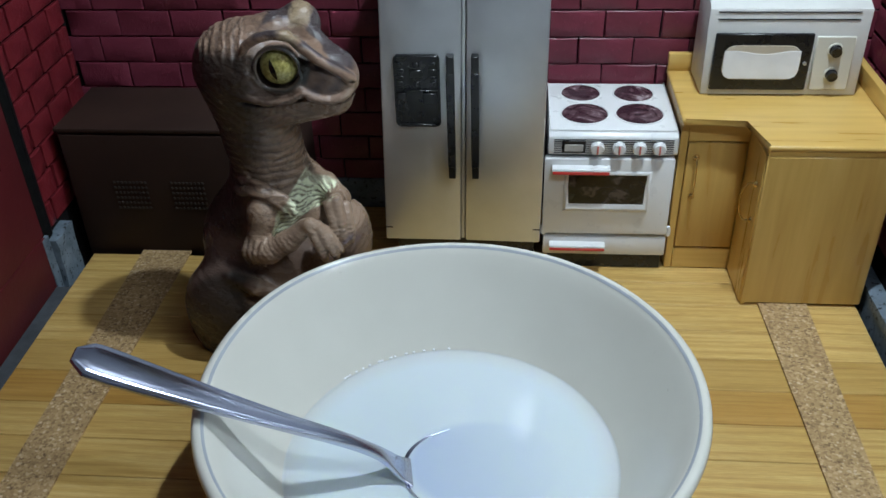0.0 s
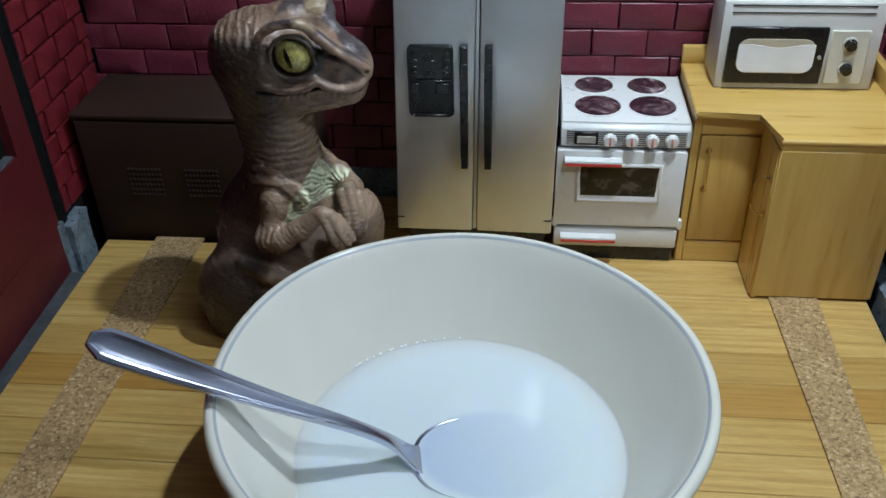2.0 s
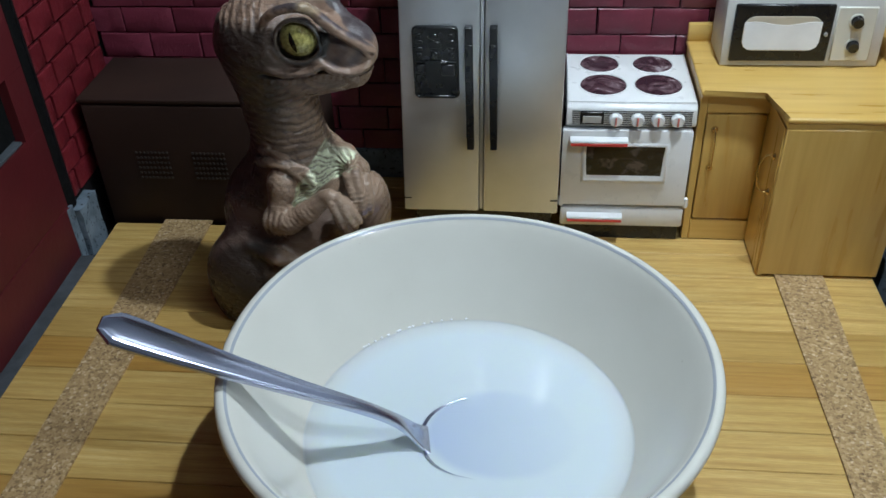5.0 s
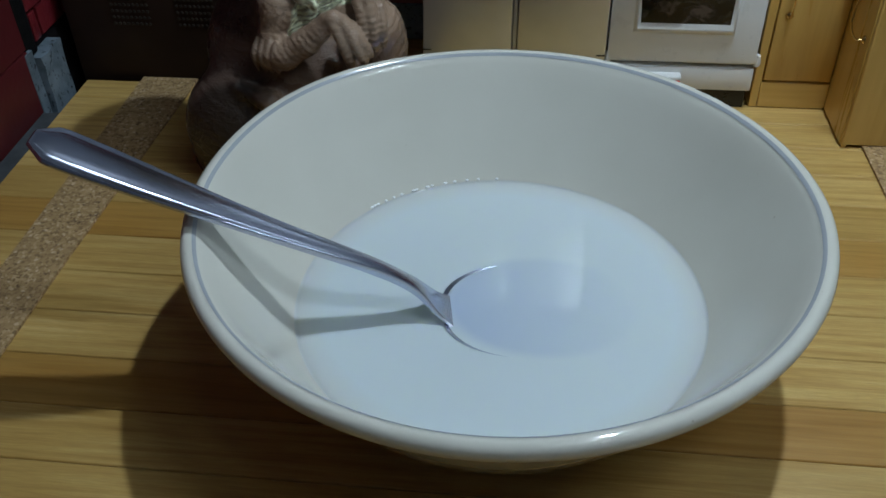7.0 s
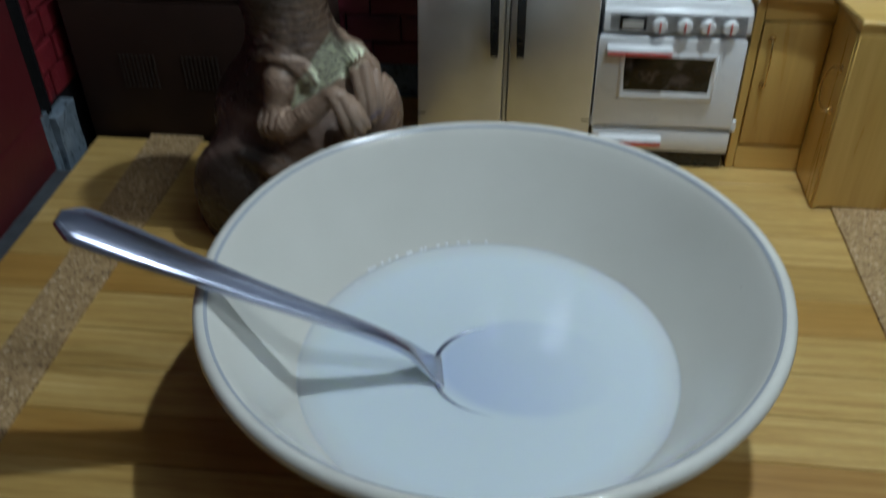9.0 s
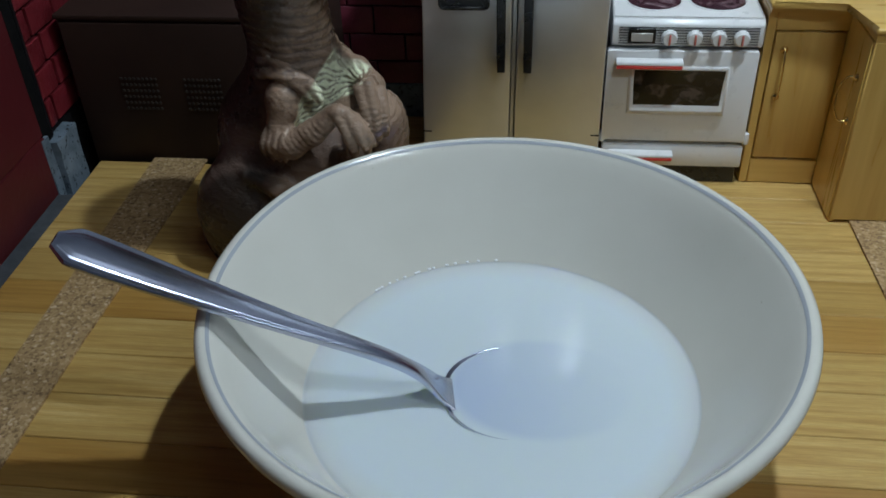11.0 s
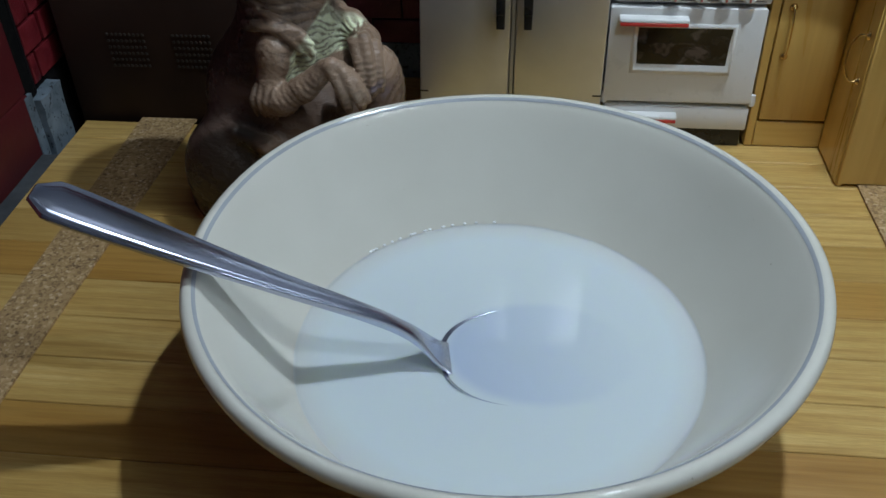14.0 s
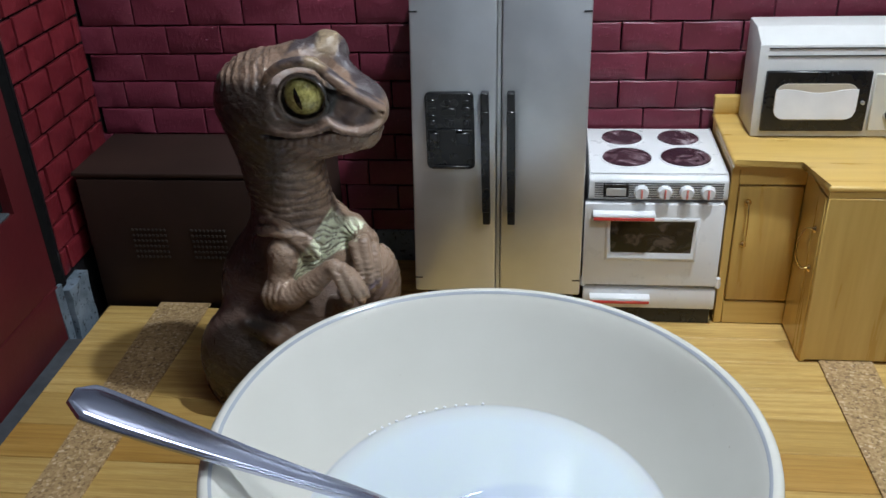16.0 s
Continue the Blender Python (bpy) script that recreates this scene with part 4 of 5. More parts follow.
    for top in (True, False):
        rings = []
        for r in range(R + 1):
            q = r / R
            ring = []
            for k in range(N):
                a = 2 * math.pi * k / N
                lx = 0.0290 * math.cos(a)
                ly = 0.0212 * math.copysign(abs(math.sin(a)) ** 0.85, math.sin(a)) * (1 - 0.05 * math.cos(a))
                depth = -0.0085 * (1 - q * q) - (0.0 if top else 0.0010)
                ring.append(bm.verts.new(c + ax * lx * q + sd * ly * q + up * depth))
            rings.append(ring)
        for a, b in zip(rings, rings[1:]):
            for k in range(N):
                bm.faces.new((a[k], a[(k + 1) % N], b[(k + 1) % N], b[k]))
        shells.append(rings)
    for k in range(N):
        bm.faces.new((shells[0][-1][k], shells[0][-1][(k + 1) % N], shells[1][-1][(k + 1) % N], shells[1][-1][k]))
    bmesh.ops.remove_doubles(bm, verts=bm.verts, dist=1e-6)
    part("head", bm, M["spoon"], t, smooth=60)


bowl()
milk()
spoon()


# ---- vinyl dinosaur figure: one mesh grown from soft solids ----
class Field:
    """A distance field on a regular grid, built up by smooth union."""

    def __init__(self, lo, hi, step):
        self.lo, self.step = np.array(lo), step
        n = [int(round((b - a) / step)) + 1 for a, b in zip(lo, hi)]
        self.X, self.Y, self.Z = np.meshgrid(*[a + step * np.arange(k) for a, k in zip(lo, n)], indexing="ij")
        self.X, self.Y, self.Z = (g.astype(np.float32) for g in (self.X, self.Y, self.Z))
        self.d = np.full(self.X.shape, 1.0, np.float32)

    def window(self, lo, hi, pad):
        s = []
        for a, b, l, n in zip(lo, hi, self.lo, self.d.shape):
            s.append(slice(max(0, int((a - pad - l) / self.step)), min(n, int((b + pad - l) / self.step) + 2)))
        return tuple(s)

    def blend(self, w, e, k):
        d = self.d[w]
        h = np.clip(0.5 + 0.5 * (d - e) / k, 0, 1)
        self.d[w] = d * (1 - h) + e * h - k * h * (1 - h)

    def ball(self, c, r, k=0.006, tilt=0.0):
        r = np.array(r if isinstance(r, (tuple, list)) else (r, r, r))
        m = float(r.max())
        w = self.window([v - m for v in c], [v + m for v in c], 0.02)
        x, y, z = self.X[w] - c[0], self.Y[w] - c[1], self.Z[w] - c[2]
        if tilt:
            a = radians(tilt)
            x, z = x * math.cos(a) + z * math.sin(a), z * math.cos(a) - x * math.sin(a)
        k0 = np.sqrt((x / r[0]) ** 2 + (y / r[1]) ** 2 + (z / r[2]) ** 2) + 1e-9
        k1 = np.sqrt((x / r[0] ** 2) ** 2 + (y / r[1] ** 2) ** 2 + (z / r[2] ** 2) ** 2) + 1e-9
        self.blend(w, k0 * (k0 - 1) / k1, k)

    def limb_distance(self, w, a, b, ra, rb):
        a, b = np.array(a), np.array(b)
        ab = b - a
        px, py, pz = self.X[w] - a[0], self.Y[w] - a[1], self.Z[w] - a[2]
        h = np.clip((px * ab[0] + py * ab[1] + pz * ab[2]) / (ab @ ab), 0, 1)
        return np.sqrt((px - h * ab[0]) ** 2 + (py - h * ab[1]) ** 2 + (pz - h * ab[2]) ** 2) - (ra + (rb - ra) * h)

    def limb(self, a, b, ra, rb=None, k=0.004):
        rb = ra if rb is None else rb
        m = max(ra, rb)
        w = self.window([min(p, q) - m for p, q in zip(a, b)], [max(p, q) + m for p, q in zip(a, b)], 0.014)
        self.blend(w, self.limb_distance(w, a, b, ra, rb), k)

    def chain(self, pts, radii, k=0.004):
        for i in range(len(pts) - 1):
            self.limb(pts[i], pts[i + 1], radii[i], radii[i + 1], k)

    def rope(self, pts, radii, k=0.003):
        """A smooth bent cord through a few points."""
        fine = [tuple(p) for p in arc(pts, 6)]
        u = np.linspace(0, 1, len(fine))
        self.chain(fine, list(np.interp(u, np.linspace(0, 1, len(radii)), radii)), k)

    def groove(self, pts, r, k=0.0015):
        for a, b in zip(pts, pts[1:]):
            w = self.window([min(p, q) - r for p, q in zip(a, b)], [max(p, q) + r for p, q in zip(a, b)], 0.006)
            e = -self.limb_distance(w, a, b, r, r)
            d = self.d[w]
            h = np.clip(0.5 - 0.5 * (d - e) / k, 0, 1)
            self.d[w] = d * (1 - h) + e * h + k * h * (1 - h)

    def mesh(self):
        """Surface nets: one point in each crossed cell, a quad round each crossed edge."""
        d, s = self.d, self.d < 0
        nx, ny, nz = d.shape
        corner = [(i, j, k) for i in (0, 1) for j in (0, 1) for k in (0, 1)]
        cut = lambda o: (slice(o[0], nx - 1 + o[0]), slice(o[1], ny - 1 + o[1]), slice(o[2], nz - 1 + o[2]))
        cnt = sum(s[cut(o)].astype(np.int8) for o in corner)
        cells = np.argwhere((cnt > 0) & (cnt < 8))
        ids = np.full((nx - 1, ny - 1, nz - 1), -1, np.int64)
        ids[tuple(cells.T)] = np.arange(len(cells))
        acc, num = np.zeros((len(cells), 3)), np.zeros(len(cells))
        for a in corner:
            for ax in range(3):
                if a[ax]:
                    continue
                b = list(a)
                b[ax] = 1
                va, vb = d[tuple((cells + a).T)], d[tuple((cells + b).T)]
                on = (va < 0) != (vb < 0)
                t = np.where(on, va / np.where(on, va - vb, 1), 0)
                p = np.array(a, float)[None].repeat(len(cells), 0)
                p[:, ax] += t
                acc[on] += p[on]
                num[on] += 1
        verts = self.lo + self.step * (cells + acc / num[:, None])
        quads = []
        for ax in range(3):
            u, v = (ax + 1) % 3, (ax + 2) % 3
            lo = [slice(1, None)] * 3
            lo[ax] = slice(0, d.shape[ax] - 1)
            hi = list(lo)
            hi[ax] = slice(1, d.shape[ax])
            sa, sb = s[tuple(lo)], s[tuple(hi)]
            e = np.argwhere(sa != sb)
            flip = sa[tuple(e.T)]
            base = e + 1
            base[:, ax] -= 1
            du, dv = np.eye(3, dtype=int)[u], np.eye(3, dtype=int)[v]
            ok = np.all((base < np.array(ids.shape)), 1)
            base, flip = base[ok], flip[ok]
            q = np.stack([ids[tuple((base - a).T)] for a in (du * 0, du, du + dv, dv)], 1)
            q[~flip] = q[~flip][:, ::-1]
            quads.append(q[(q >= 0).all(1)])
        return verts, np.concatenate(quads)


def finger(f, root, tip, r, rings=8, bulge=1.0):
    """A bent finger with knuckle rings, ending in a claw."""
    n = rings
    pts = [tuple(a + (b - a) * i / n + o * math.sin(math.pi * i / n) for a, b, o in zip(root, tip, (0.0010, -0.0020, 0.0006))) for i in range(n + 1)]
    f.chain(pts, [r * (1.12 if i == 0 else 0.94 - 0.30 * i / n) for i in range(n + 1)], 0.0009)
    for i in range(1, n):
        f.ball((pts[i][0], pts[i][1] - 0.0006, pts[i][2]), (r * ((0.94 + 0.08 * bulge) - 0.30 * i / n), r * (0.72 + 0.18 * bulge), r * 0.42), 0.0005)


def inside(x, z, pts, soft):
    """1 inside a polygon of the x-z plane, falling to 0 over the soft width at its edge."""
    odd, near = np.zeros(x.shape, bool), np.full(x.shape, 1.0)
    for (ax, az), (bx, bz) in zip(pts, pts[1:] + pts[:1]):
        if az != bz:
            cross = ((az > z) != (bz > z)) & (x < (bx - ax) * (z - az) / (bz - az) + ax)
            odd ^= cross
        l2 = (bx - ax) ** 2 + (bz - az) ** 2
        h = np.clip(((x - ax) * (bx - ax) + (z - az) * (bz - az)) / l2, 0, 1)
        near = np.minimum(near, np.hypot(x - ax - h * (bx - ax), z - az - h * (bz - az)))
    return np.clip(0.5 + np.where(odd, near, -near) / soft, 0, 1)


def ripple(x, y, z, scale, seed=0.0):
    """A cheap smooth wobble between about -1 and 1."""
    a = np.sin(x * scale + 1.7 * np.sin(z * scale * 0.63 + seed) + seed)
    b = np.sin(z * scale * 0.81 + 1.3 * np.sin(y * scale * 0.57 - seed) + 2 * seed)
    c = np.sin((x + z) * scale * 1.9 + y * scale * 1.3 + 3 * seed)
    return 0.45 * a + 0.4 * b + 0.15 * c


CHEST = [(-0.0541, 0.0990), (-0.0519, 0.0964), (-0.0500, 0.0912), (-0.0468, 0.0850), (-0.0500, 0.0800), (-0.0525, 0.0700), (-0.0600, 0.0740), (-0.0650, 0.0720), (-0.0790, 0.0622), (-0.0732, 0.0772), (-0.0670, 0.0845), (-0.0614, 0.0915)]
HOLLOW = [(-0.0524, 0.1432), (-0.0476, 0.1438), (-0.0440, 0.1418), (-0.0402, 0.1386), (-0.0386, 0.1360), (-0.0405, 0.1334), (-0.0446, 0.1318), (-0.0495, 0.1322), (-0.0530, 0.1345), (-0.0545, 0.1375)]
MOUTH_X = [-0.0791, -0.0751, -0.0692, -0.0615, -0.0556, -0.0498, -0.0432, -0.0383, -0.0338]
MOUTH_Z = [0.1290, 0.1277, 0.1272, 0.1282, 0.1295, 0.1286, 0.1278, 0.1283, 0.1304]
PLUM = [(-0.0722, 0.1556), (-0.0698, 0.1600), (-0.0654, 0.1640), (-0.0622, 0.1640), (-0.0591, 0.1580), (-0.0606, 0.1568), (-0.0664, 0.1570)]


def chest_streaks(x, y, z):
    """Fern-like relief: ribs that fan out from the far hand and fork on their way."""
    dx, dz = -0.0470 - x, z - 0.0735
    r = np.hypot(dx, dz)
    a = np.arctan2(dz, dx) + 0.10 * ripple(x, y, z, 300, 0.4) + 0.035 * ripple(x, y, z, 900, 1.9) + 9.0 * (r - 0.016)
    near, far = np.sin(a * 34), np.sin(a * 66 + 0.6)
    fork = np.clip((r - 0.0125 + 0.0015 * ripple(x, y, z, 500, 2.0)) / 0.0016, 0, 1)
    split = np.sin((r + 0.0012 * ripple(x, y, z, 600, 0.9)) * 2 * math.pi / 0.0062 + 3 * a)
    return np.minimum(near * (1 - fork) + far * fork, 0.9 + split)


def dinosaur():
    f = Field((-0.136, 0.288, -0.002), (-0.026, 0.385, 0.168), 0.00054)
    X, Y, Z = f.X, f.Y, f.Z
    # haunches, belly, neck
    f.ball((-0.0830, 0.3370, 0.0040), (0.0475, 0.0400, 0.0380), 0.010)
    f.ball((-0.0815, 0.3370, 0.0460), (0.0350, 0.0300, 0.0370), 0.010)
    f.ball((-0.0790, 0.3345, 0.0715), (0.0210, 0.0222, 0.0215), 0.008)
    f.limb((-0.0780, 0.3340, 0.0760), (-0.0822, 0.3315, 0.1180), 0.0160, 0.0168, 0.008)
    # head
    f.ball((-0.0822, 0.3290, 0.1368), (0.0212, 0.0202, 0.0192), 0.010)
    f.limb((-0.0740, 0.3270, 0.1365), (-0.0480, 0.3220, 0.1355), 0.0178, 0.0112, 0.006)
    f.limb((-0.0780, 0.3265, 0.1240), (-0.0455, 0.3222, 0.1260), 0.0138, 0.0073, 0.003)
    f.ball((-0.0463, 0.3222, 0.1352), (0.0113, 0.0100, 0.0112), 0.004)
    f.ball((-0.0592, 0.3350, 0.1522), (0.0084, 0.0085, 0.0092), 0.0030)
    f.ball((-0.0690, 0.3290, 0.1530), (0.0090, 0.0080, 0.0062), 0.004)
    f.limb((-0.0530, 0.3290, 0.1485), (-0.0430, 0.3235, 0.1405), 0.0045, 0.0036, 0.003)
    # brow over the eye, ridge of the snout with its scales, lips, cheek
    f.rope([(-0.0775, 0.3120, 0.1490), (-0.0755, 0.3110, 0.1520), (-0.0715, 0.3100, 0.1550), (-0.0668, 0.3095, 0.1566), (-0.0616, 0.3095, 0.1572), (-0.0577, 0.3103, 0.1558), (-0.0550, 0.3118, 0.1528)], [0.0006, 0.0011, 0.0013, 0.0013, 0.0014, 0.0012, 0.0008], 0.0016)
    f.rope([(-0.0600, 0.3140, 0.1565), (-0.0550, 0.3130, 0.1520), (-0.0477, 0.3126, 0.1460), (-0.0392, 0.3145, 0.1394), (-0.0368, 0.3160, 0.1366)], [0.0010, 0.0015, 0.0016, 0.0015, 0.0012], 0.0020)
    for i in range(10):
        u = i / 9
        f.ball((-0.0500 + 0.0118 * u, 0.3114 + 0.0022 * u, 0.1488 - 0.0088 * u), 0.00095, 0.0005)
    f.ball((-0.0372, 0.3165, 0.1350), (0.0026, 0.0022, 0.0034), 0.002, -20)
    f.d += (0.0009 * inside(X, Z, HOLLOW, 0.0016) * (Y < 0.3215) * (1 + 0.35 * ripple(X, Y, Z, 900, 0.6))).astype(np.float32)
    f.rope([(-0.0566, 0.3102, 0.1350), (-0.0528, 0.3104, 0.1322), (-0.0488, 0.3107, 0.1304), (-0.0439, 0.3113, 0.1297), (-0.0397, 0.3128, 0.1309), (-0.0371, 0.3148, 0.1328)], [0.0010, 0.0013, 0.0012, 0.0011, 0.0011, 0.0010], 0.0012)
    f.rope([(-0.0815, 0.3108, 0.1340), (-0.0795, 0.3098, 0.1325), (-0.0730, 0.3090, 0.1306), (-0.0663, 0.3090, 0.1302), (-0.0595, 0.3096, 0.1316), (-0.0562, 0.3102, 0.1340)], [0.0004, 0.0008, 0.0010, 0.0011, 0.0012, 0.0011], 0.0018)
    f.groove([(-0.0368, 0.3130, 0.1368), (-0.0360, 0.3150, 0.1362)], 0.0006, 0.0008)
    # shoulders with skin folds, hips, feet
    f.ball((-0.0788, 0.3110, 0.0782), (0.0070, 0.0068, 0.0076), 0.0010, 15)
    f.ball((-0.0625, 0.3370, 0.0760), (0.0080, 0.0095, 0.0100), 0.004)
    f.rope([(-0.0920, 0.3190, 0.0850), (-0.0870, 0.3135, 0.0868), (-0.0781, 0.3100, 0.0882), (-0.0726, 0.3094, 0.0852), (-0.0683, 0.3092, 0.0800)], [0.0006, 0.0013, 0.0016, 0.0015, 0.0008], 0.0020)
    f.rope([(-0.0890, 0.3180, 0.0900), (-0.0800, 0.3130, 0.0906), (-0.0735, 0.3110, 0.0880), (-0.0671, 0.3100, 0.0838), (-0.0645, 0.3095, 0.0775)], [0.0004, 0.0009, 0.0014, 0.0013, 0.0005], 0.0022)
    f.groove([(-0.0735, 0.3165, 0.1010), (-0.0742, 0.3155, 0.0910)], 0.0012, 0.0030)
    f.ball((-0.0455, 0.3300, 0.0540), (0.0092, 0.0135, 0.0180), 0.005)
    f.ball((-0.1000, 0.3130, 0.0260), (0.0220, 0.0160, 0.0260), 0.008)
    f.ball((-0.0560, 0.3150, 0.0120), (0.0200, 0.0140, 0.0130), 0.006)
    f.chain([(-0.0960, 0.3050, 0.0480), (-0.0840, 0.3020, 0.0445), (-0.0720, 0.3040, 0.0395)], [0.0022, 0.0030, 0.0022], 0.004)
    f.ball((-0.0700, 0.3165, 0.0470), (0.0150, 0.0100, 0.0140), 0.006)
    # near arm, elbow folds, hand and fingers
    f.chain([(-0.0795, 0.3100, 0.0740), (-0.0822, 0.3065, 0.0640)], [0.0056, 0.0050], 0.0030)
    f.chain([(-0.0815, 0.3055, 0.0615), (-0.0760, 0.3040, 0.0628), (-0.0676, 0.3035, 0.0684), (-0.0591, 0.3030, 0.0762)], [0.0052, 0.0052, 0.0047, 0.0038], 0.0018)
    for i in range(4):
        x = -0.0868 + 0.0025 * i
        f.rope([(x + 0.0012, 0.3050 - 0.0010 * i, 0.0690), (x, 0.3022 - 0.0006 * i, 0.0635), (x + 0.0010, 0.3030 - 0.0006 * i, 0.0570)], [0.0006, 0.0011, 0.0006], 0.0007)
    f.ball((-0.0570, 0.3020, 0.0780), (0.0036, 0.0030, 0.0032), 0.0012, 30)
    finger(f, (-0.0567, 0.3014, 0.0778), (-0.0521, 0.3022, 0.0612), 0.0027, 8, 0.25)
    finger(f, (-0.0535, 0.3016, 0.0772), (-0.0472, 0.3026, 0.0622), 0.0025, 8, 0.25)
    finger(f, (-0.0510, 0.3024, 0.0752), (-0.0452, 0.3040, 0.0640), 0.0022, 7, 0.35)
    # far arm and fingers
    f.chain([(-0.0555, 0.3330, 0.0800), (-0.0485, 0.3250, 0.0770), (-0.0475, 0.3150, 0.0815)], [0.0054, 0.0046, 0.0034], 0.003)
    finger(f, (-0.0492, 0.3085, 0.0838), (-0.0468, 0.3065, 0.0660), 0.0025, 9)
    finger(f, (-0.0462, 0.3090, 0.0848), (-0.0440, 0.3070, 0.0650), 0.0025, 9)
    finger(f, (-0.0428, 0.3115, 0.0815), (-0.0414, 0.3085, 0.0660), 0.0023, 8)
    # mouth
    s = lambda v, a, b: np.clip((v - a) / (b - a), 0, 1)
    line = np.interp(X, MOUTH_X, MOUTH_Z).astype(np.float32)
    open_at = s(X, -0.0815, -0.0785) * s(-Y, -0.336, -0.333)
    f.d += (0.0015 * np.exp(-((Z - line) / 0.00060) ** 2) * open_at).astype(np.float32)
    below = line - Z
    f.d += (0.00016 * np.sin((X + 0.3 * below) * 2 * math.pi / 0.0027) * s(below, 0.0006, 0.0012) * s(-below, -0.0052, -0.0030) * open_at).astype(np.float32)
    f.d += (0.00012 * np.sin((X - 0.2 * below) * 2 * math.pi / 0.0026) * s(-below, 0.0006, 0.0012) * s(below, -0.0030, -0.0018) * open_at).astype(np.float32)
    # wrinkled skin
    wob = 0.0011 * ripple(X, Y, Z, 240, 0.7) + 0.0004 * ripple(X, Y, Z, 760, 2.2)
    patch = 0.55 + 0.45 * ripple(X, Y, Z, 170, 1.1)
    neck = s(Z, 0.080, 0.090) * s(-Z, -0.122, -0.112)
    saw = lambda v: np.abs(np.mod(v, 1.0) * 2 - 1) ** 0.6 - 0.6
    f.d += (0.0008 * saw((Z + 0.12 * (X + 0.08) + wob) / 0.0036) * neck * (0.4 + 0.6 * patch)).astype(np.float32)
    nape = s(-X, 0.0755, 0.0800) * s(Z, 0.1445, 0.1478)
    f.d += (0.0013 * (0.5 + 0.5 * patch) * saw((X + 0.18 * (Z - 0.15) + 1.5 * wob) / 0.0034) * nape).astype(np.float32)
    jowl = s(-X, 0.080, 0.086) * s(-Z, -0.142, -0.136) * s(Z, 0.106, 0.114)
    f.d += (0.0008 * patch * saw((Z * 0.8 + X * 0.6 + wob) / 0.0040) * jowl).astype(np.float32)
    chin = s(X, -0.082, -0.076) * s(-Z, -0.1235, -0.1215) * s(Z, 0.106, 0.112)
    f.d += (0.0007 * saw((Z * 0.9 - X * 0.35 + wob) / 0.0030) * chin).astype(np.float32)
    low = s(-Z, -0.075, -0.065) * s(-Y, -0.335, -0.325) * s(-X, 0.046, 0.052)
    f.d += (0.00022 * saw((Z * 0.8 + X * 0.5 + 1.6 * wob) / 0.0040) * low * patch).astype(np.float32)
    hip = s(X, -0.0500, -0.0470) * s(Z, 0.045, 0.052) * s(-Z, -0.080, -0.074) * s(Y, 0.3110, 0.3140)
    f.d += (0.00045 * saw((Z * 0.55 - X * 0.8 + wob) / 0.0030) * hip * (0.5 + 0.5 * patch)).astype(np.float32)
    arm = s(Z, 0.058, 0.064) * s(-Z, -0.078, -0.072) * s(-Y, -0.309, -0.306) * s(X, -0.080, -0.077) * s(-X, 0.0605, 0.0625)
    f.d += (0.00035 * saw((X * 0.75 + Z * 0.65 + 0.5 * wob) / 0.0021) * arm).astype(np.float32)
    w = f.window((-0.0815, 0.300, 0.060), (-0.045, 0.330, 0.101), 0.0)
    x, y, z = X[w], Y[w], Z[w]
    f.d[w] += (-0.00030 * chest_streaks(x, y, z) * inside(x, z, CHEST, 0.0015) * s(y, 0.3070, 0.3085)).astype(np.float32)
    # fine veined wrinkles on head, neck and arms
    crack = np.exp(-(ripple(X * 1.1, Y, Z * 1.7, 560, 1.3) / 0.16) ** 2) + 0.7 * np.exp(-(ripple(X, Y, Z * 1.5, 1050, 0.2) / 0.16) ** 2)
    f.d += (0.00022 * crack * s(Z, 0.060, 0.080) * (1 - 0.8 * s(X, -0.056, -0.050))).astype(np.float32)
    # eye with its lids
    eye = (-0.0640, 0.3150, 0.1434)
    f.groove([(eye[0], eye[1] - 0.0130, eye[2]), (eye[0], eye[1] - 0.0050, eye[2])], 0.0092, 0.0012)
    lid = lambda r, a0, a1, n, dy: [(eye[0] + r * math.cos(a), eye[1] + dy, eye[2] + r * math.sin(a)) for a in np.linspace(radians(a0), radians(a1), n)]
    f.chain(lid(0.0087, 215, -15, 22, -0.0050), [0.0004 + 0.0005 * math.sin(math.pi * k / 21) for k in range(22)], 0.0006)
    f.chain(lid(0.0094, 205, 350, 16, -0.0044), [0.0004 + 0.0006 * math.sin(math.pi * k / 15) for k in range(16)], 0.0008)
    f.groove(lid(0.0107, 185, 20, 18, -0.0060), 0.0011, 0.0008)
    f.groove(lid(0.0114, 200, 320, 16, -0.0066), 0.0006, 0.0010)
    f.ball(eye, 0.0079, 0.0004)
    f.d = np.maximum(f.d, 0.0049 - Z)
    verts, quads = f.mesh()
    me = bpy.data.meshes.new("toy_dinosaur")
    base = np.array((-0.083, 0.335, 0.0))
    me.from_pydata((verts - base).tolist(), [], quads.tolist())
    me.update()
    x, y, z = verts.T
    r1, r2, r3 = ripple(x, y, z, 330, 0.3), ripple(x, y, z, 900, 1.4), ripple(x, y, z, 2100, 2.5)
    wave = 0.0009 * r1 + 0.0005 * r2
    col = np.tile(np.array((0.315, 0.212, 0.145)), (len(verts), 1))

    def lay(mask, c):
        col[:] = col * (1 - mask[:, None]) + np.array(c) * mask[:, None]

    tan, umber, plum = (0.275, 0.175, 0.122), (0.060, 0.039, 0.030), (0.070, 0.053, 0.053)
    lay(s(z + wave, 0.108, 0.118) * 0.75, (0.215, 0.136, 0.098))
    # trunk browner behind, part of its shade painted in, and darker lower down
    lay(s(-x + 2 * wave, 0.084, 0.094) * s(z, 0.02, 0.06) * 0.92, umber)
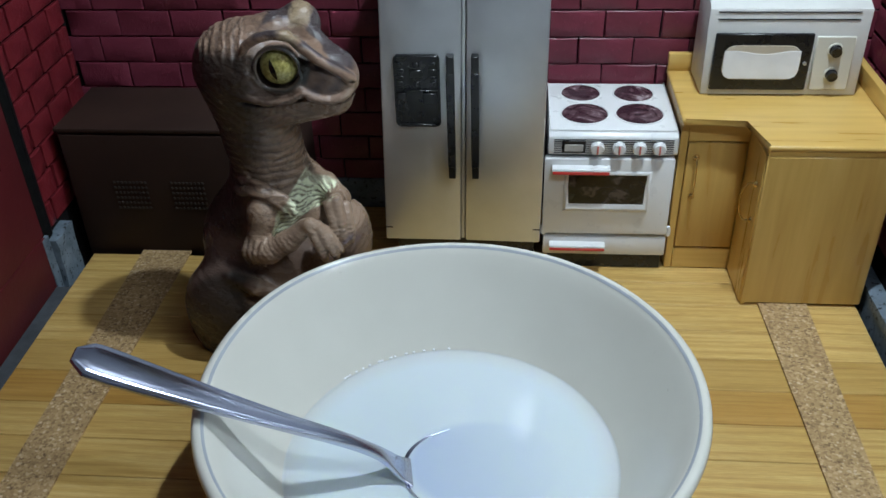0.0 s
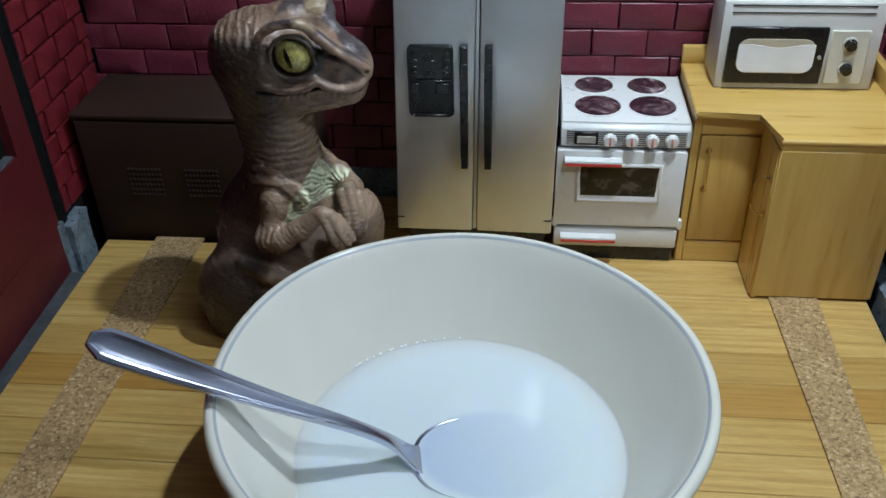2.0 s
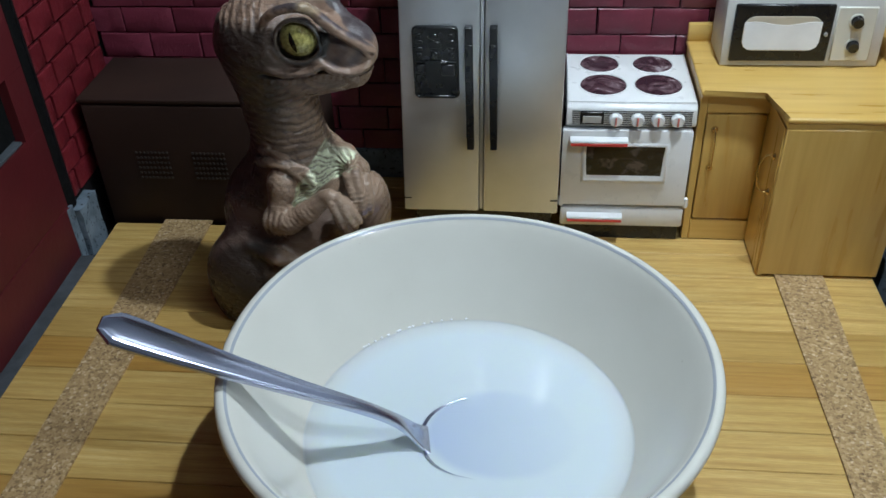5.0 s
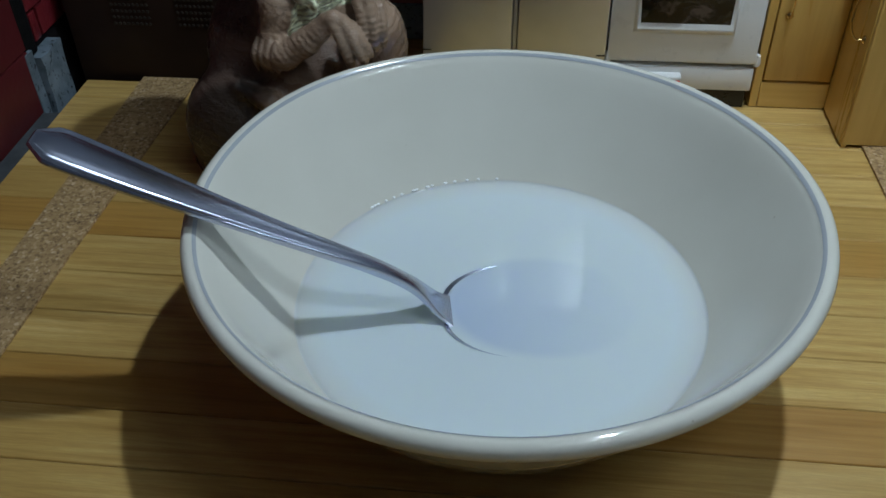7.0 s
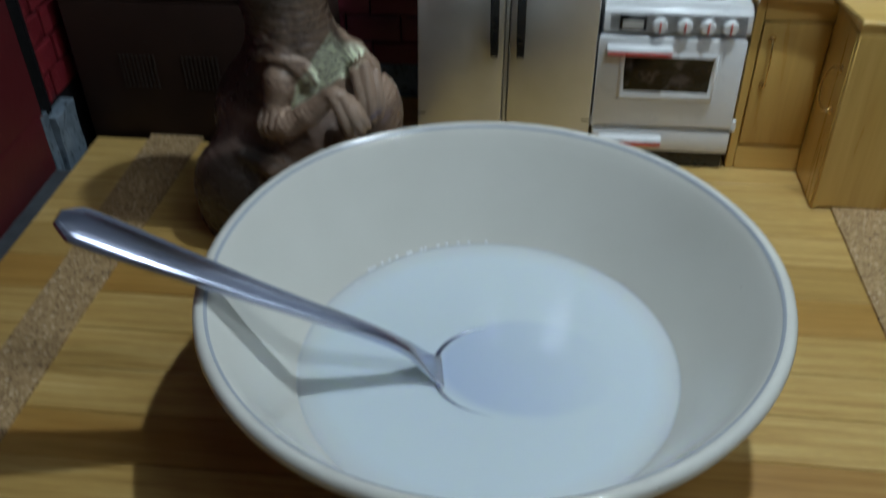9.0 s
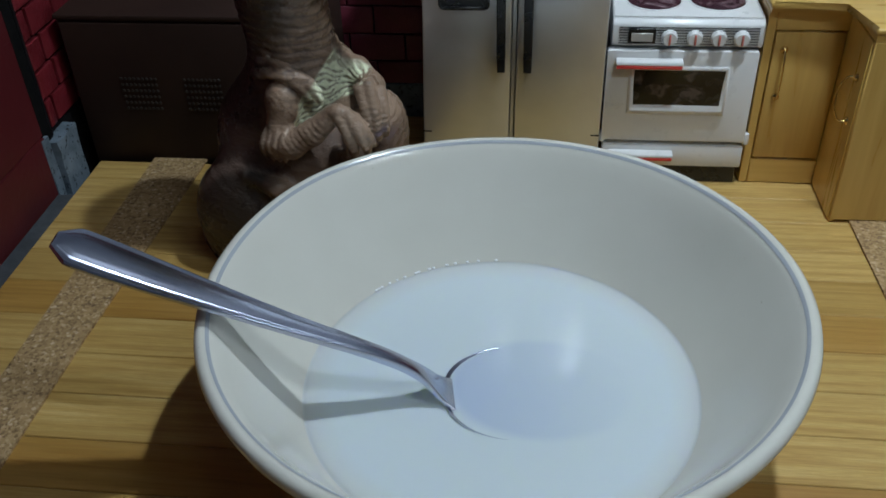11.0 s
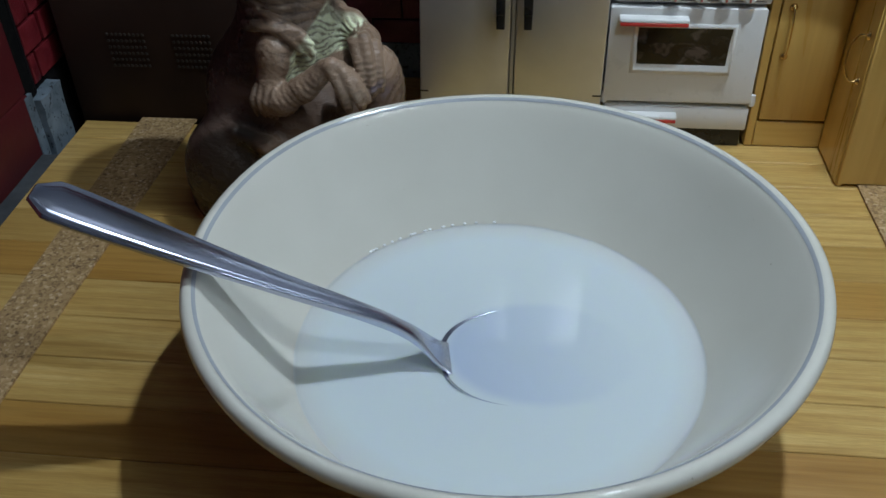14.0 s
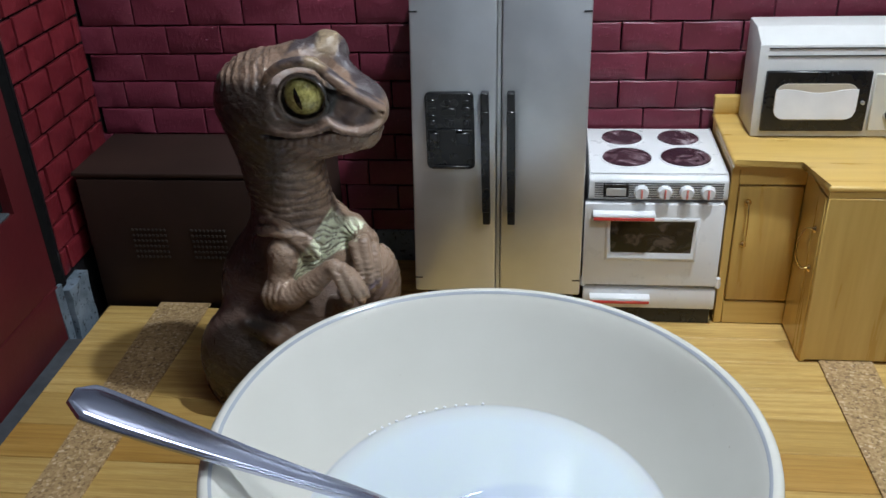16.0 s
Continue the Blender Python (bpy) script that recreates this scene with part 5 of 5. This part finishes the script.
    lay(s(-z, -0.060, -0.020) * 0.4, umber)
    # top of the skull: tan folds with brown grooves
    skull = s(z + wave, 0.1468, 0.1486) * s(-x + wave, 0.0700, 0.0725)
    lay(skull, tan)
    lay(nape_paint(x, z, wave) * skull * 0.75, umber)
    lay(inside(x + wave, z + wave, PLUM, 0.0010), plum)
    crest = s(z + 0.6 * wave, 0.1535, 0.1550) * s(x + 0.5 * wave, -0.0625, -0.0605)
    lay(crest * s(-y, -0.345, -0.342), (0.31, 0.225, 0.14))
    # snout: tan ridge, plum stripe on top, plum hollow
    lift = z - (0.1525 - 0.760 * (x + 0.0555))
    lay(s(x, -0.0570, -0.0550) * s(lift, -0.0042, -0.0032) * s(-lift, -0.0030, -0.0020), tan)
    lay(s(x + wave, -0.0545, -0.0535) * s(lift + wave, 0.0012, 0.0019) * s(-x, 0.0345, 0.0370), plum)
    lay(s(x + 2 * wave, -0.0530, -0.0515) * s(z, 0.1530, 0.1545) * 0.85, (0.120, 0.105, 0.098))
    lay(inside(x + 0.4 * wave, z + 0.4 * wave, HOLLOW, 0.0008) * s(-y, -0.3225, -0.3205) * (0.62 + 0.38 * r2), (0.095, 0.072, 0.068))
    lay(s(x, -0.041, -0.037) * s(-z, -0.139, -0.136) * s(z, 0.117, 0.122) * 0.8, (0.30, 0.21, 0.145))
    lay(s(x, -0.075, -0.055) * s(-z, -0.1300, -0.1275) * s(z, 0.113, 0.118) * 0.55, (0.245, 0.165, 0.118))
    # dark brown back of head, neck and trunk; its shaded side is deepened in colour
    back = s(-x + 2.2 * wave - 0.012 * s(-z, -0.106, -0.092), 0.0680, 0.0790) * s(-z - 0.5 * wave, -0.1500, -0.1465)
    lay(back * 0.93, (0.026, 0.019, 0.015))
    lay(inside(x + wave, z + wave, [(-0.0555, 0.1505), (-0.0518, 0.1470), (-0.0512, 0.1420), (-0.0535, 0.1365), (-0.0570, 0.1380)], 0.0014) * s(-y, -0.322, -0.320) * 0.85, (0.040, 0.042, 0.038))
    # dark line of the mouth
    lip = np.interp(x, MOUTH_X, MOUTH_Z)
    lay(np.exp(-((z - lip) / 0.00075) ** 2) * s(x, -0.0830, -0.0785) * s(-y, -0.336, -0.333) * 0.9, (0.022, 0.014, 0.011))
    lay(np.exp(-((z - lip - 0.0032) / 0.0014) ** 2) * s(x, -0.080, -0.070) * s(-x, 0.050, 0.058) * 0.6, umber)
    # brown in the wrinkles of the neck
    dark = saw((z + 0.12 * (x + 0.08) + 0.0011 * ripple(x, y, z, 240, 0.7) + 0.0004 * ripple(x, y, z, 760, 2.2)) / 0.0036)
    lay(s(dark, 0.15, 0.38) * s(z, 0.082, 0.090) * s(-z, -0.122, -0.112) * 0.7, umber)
    # pale green streaked chest
    nrm = np.empty(len(verts) * 3, np.float32)
    me.vertices.foreach_get("normal", nrm)
    nrm = nrm.reshape(-1, 3)
    chest = inside(x + 0.6 * wave, z + 0.6 * wave, CHEST, 0.0008) * s(y, 0.3072, 0.3084) * s(-nrm[:, 1] + 0.6 * nrm[:, 0], 0.05, 0.30) * s(-y, -0.332, -0.328)
    rib = chest_streaks(x, y, z)
    lay(chest, (0.86, 0.89, 0.63))
    lay(chest * s(-rib + 0.5 * r3 + 0.25 * r2, 0.25, 0.75) * 0.85, (0.24, 0.20, 0.12))
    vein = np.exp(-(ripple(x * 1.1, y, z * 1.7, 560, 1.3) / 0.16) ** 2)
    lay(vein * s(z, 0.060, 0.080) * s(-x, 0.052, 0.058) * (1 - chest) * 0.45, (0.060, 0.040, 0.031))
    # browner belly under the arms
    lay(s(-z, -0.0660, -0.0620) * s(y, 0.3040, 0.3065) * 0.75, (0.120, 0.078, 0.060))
    # foremost parts of the arm and hand a little lighter
    hand = s(-y, -0.3035, -0.3005) * s(z, 0.05, 0.058) * s(x, -0.088, -0.080)
    lay(hand * (0.45 + 0.25 * r2), (0.33, 0.225, 0.158))
    # eye paint
    e = verts - np.array(eye)
    r = np.linalg.norm(e, axis=1)
    on = (r < 0.00812) & (e[:, 1] < -0.0028)
    lay(s(-r, -0.0128, -0.0108) * s(-e[:, 1], 0.000, 0.003) * s(x - eye[0] + 0.4 * (eye[2] - z), -0.024, 0.002) * 0.9, (0.030, 0.032, 0.030))
    lay(s(-r, -0.0104, -0.0100) * s(-e[:, 1], 0.002, 0.004) * s(r, 0.0086, 0.0090) * 0.9, (0.150, 0.108, 0.080))
    lay(s(-r, -0.0086, -0.0082) * s(-e[:, 1], 0.0, 0.003), (0.014, 0.013, 0.011))
    # violet claws by the far hip
    lay(s(x + wave, -0.0445, -0.0430) * s(z, 0.056, 0.060) * s(-z, -0.073, -0.069) * s(-y, -0.322, -0.316) * s(r2, 0.1, 0.5) * 0.7, (0.13, 0.10, 0.15))
    alpha = np.where(on, 1.0, 0.0)
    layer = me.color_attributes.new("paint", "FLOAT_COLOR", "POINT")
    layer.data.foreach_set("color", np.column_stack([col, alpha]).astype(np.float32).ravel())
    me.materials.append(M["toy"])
    me.polygons.foreach_set("use_smooth", np.ones(len(me.polygons), bool))
    ob = new("toy_dinosaur", me)
    ob.scale = (1.02, 1.02, 1.02)
    ob.location = (-0.0851, 0.3416, -0.0050)
    tagged(ob, "brown painted vinyl dinosaur figure with yellow eye, sitting on the floor", "figurine")


def nape_paint(x, z, wave):
    """Brown lines in the upright folds at the back of the skull."""
    v = np.mod((x + 0.18 * (z - 0.15) + 1.6 * wave) / 0.0034, 1.0)
    return np.clip((abs(v * 2 - 1) - 0.62) / 0.25, 0, 1) * np.clip((-0.0755 - x) / 0.004, 0, 1)


dinosaur()
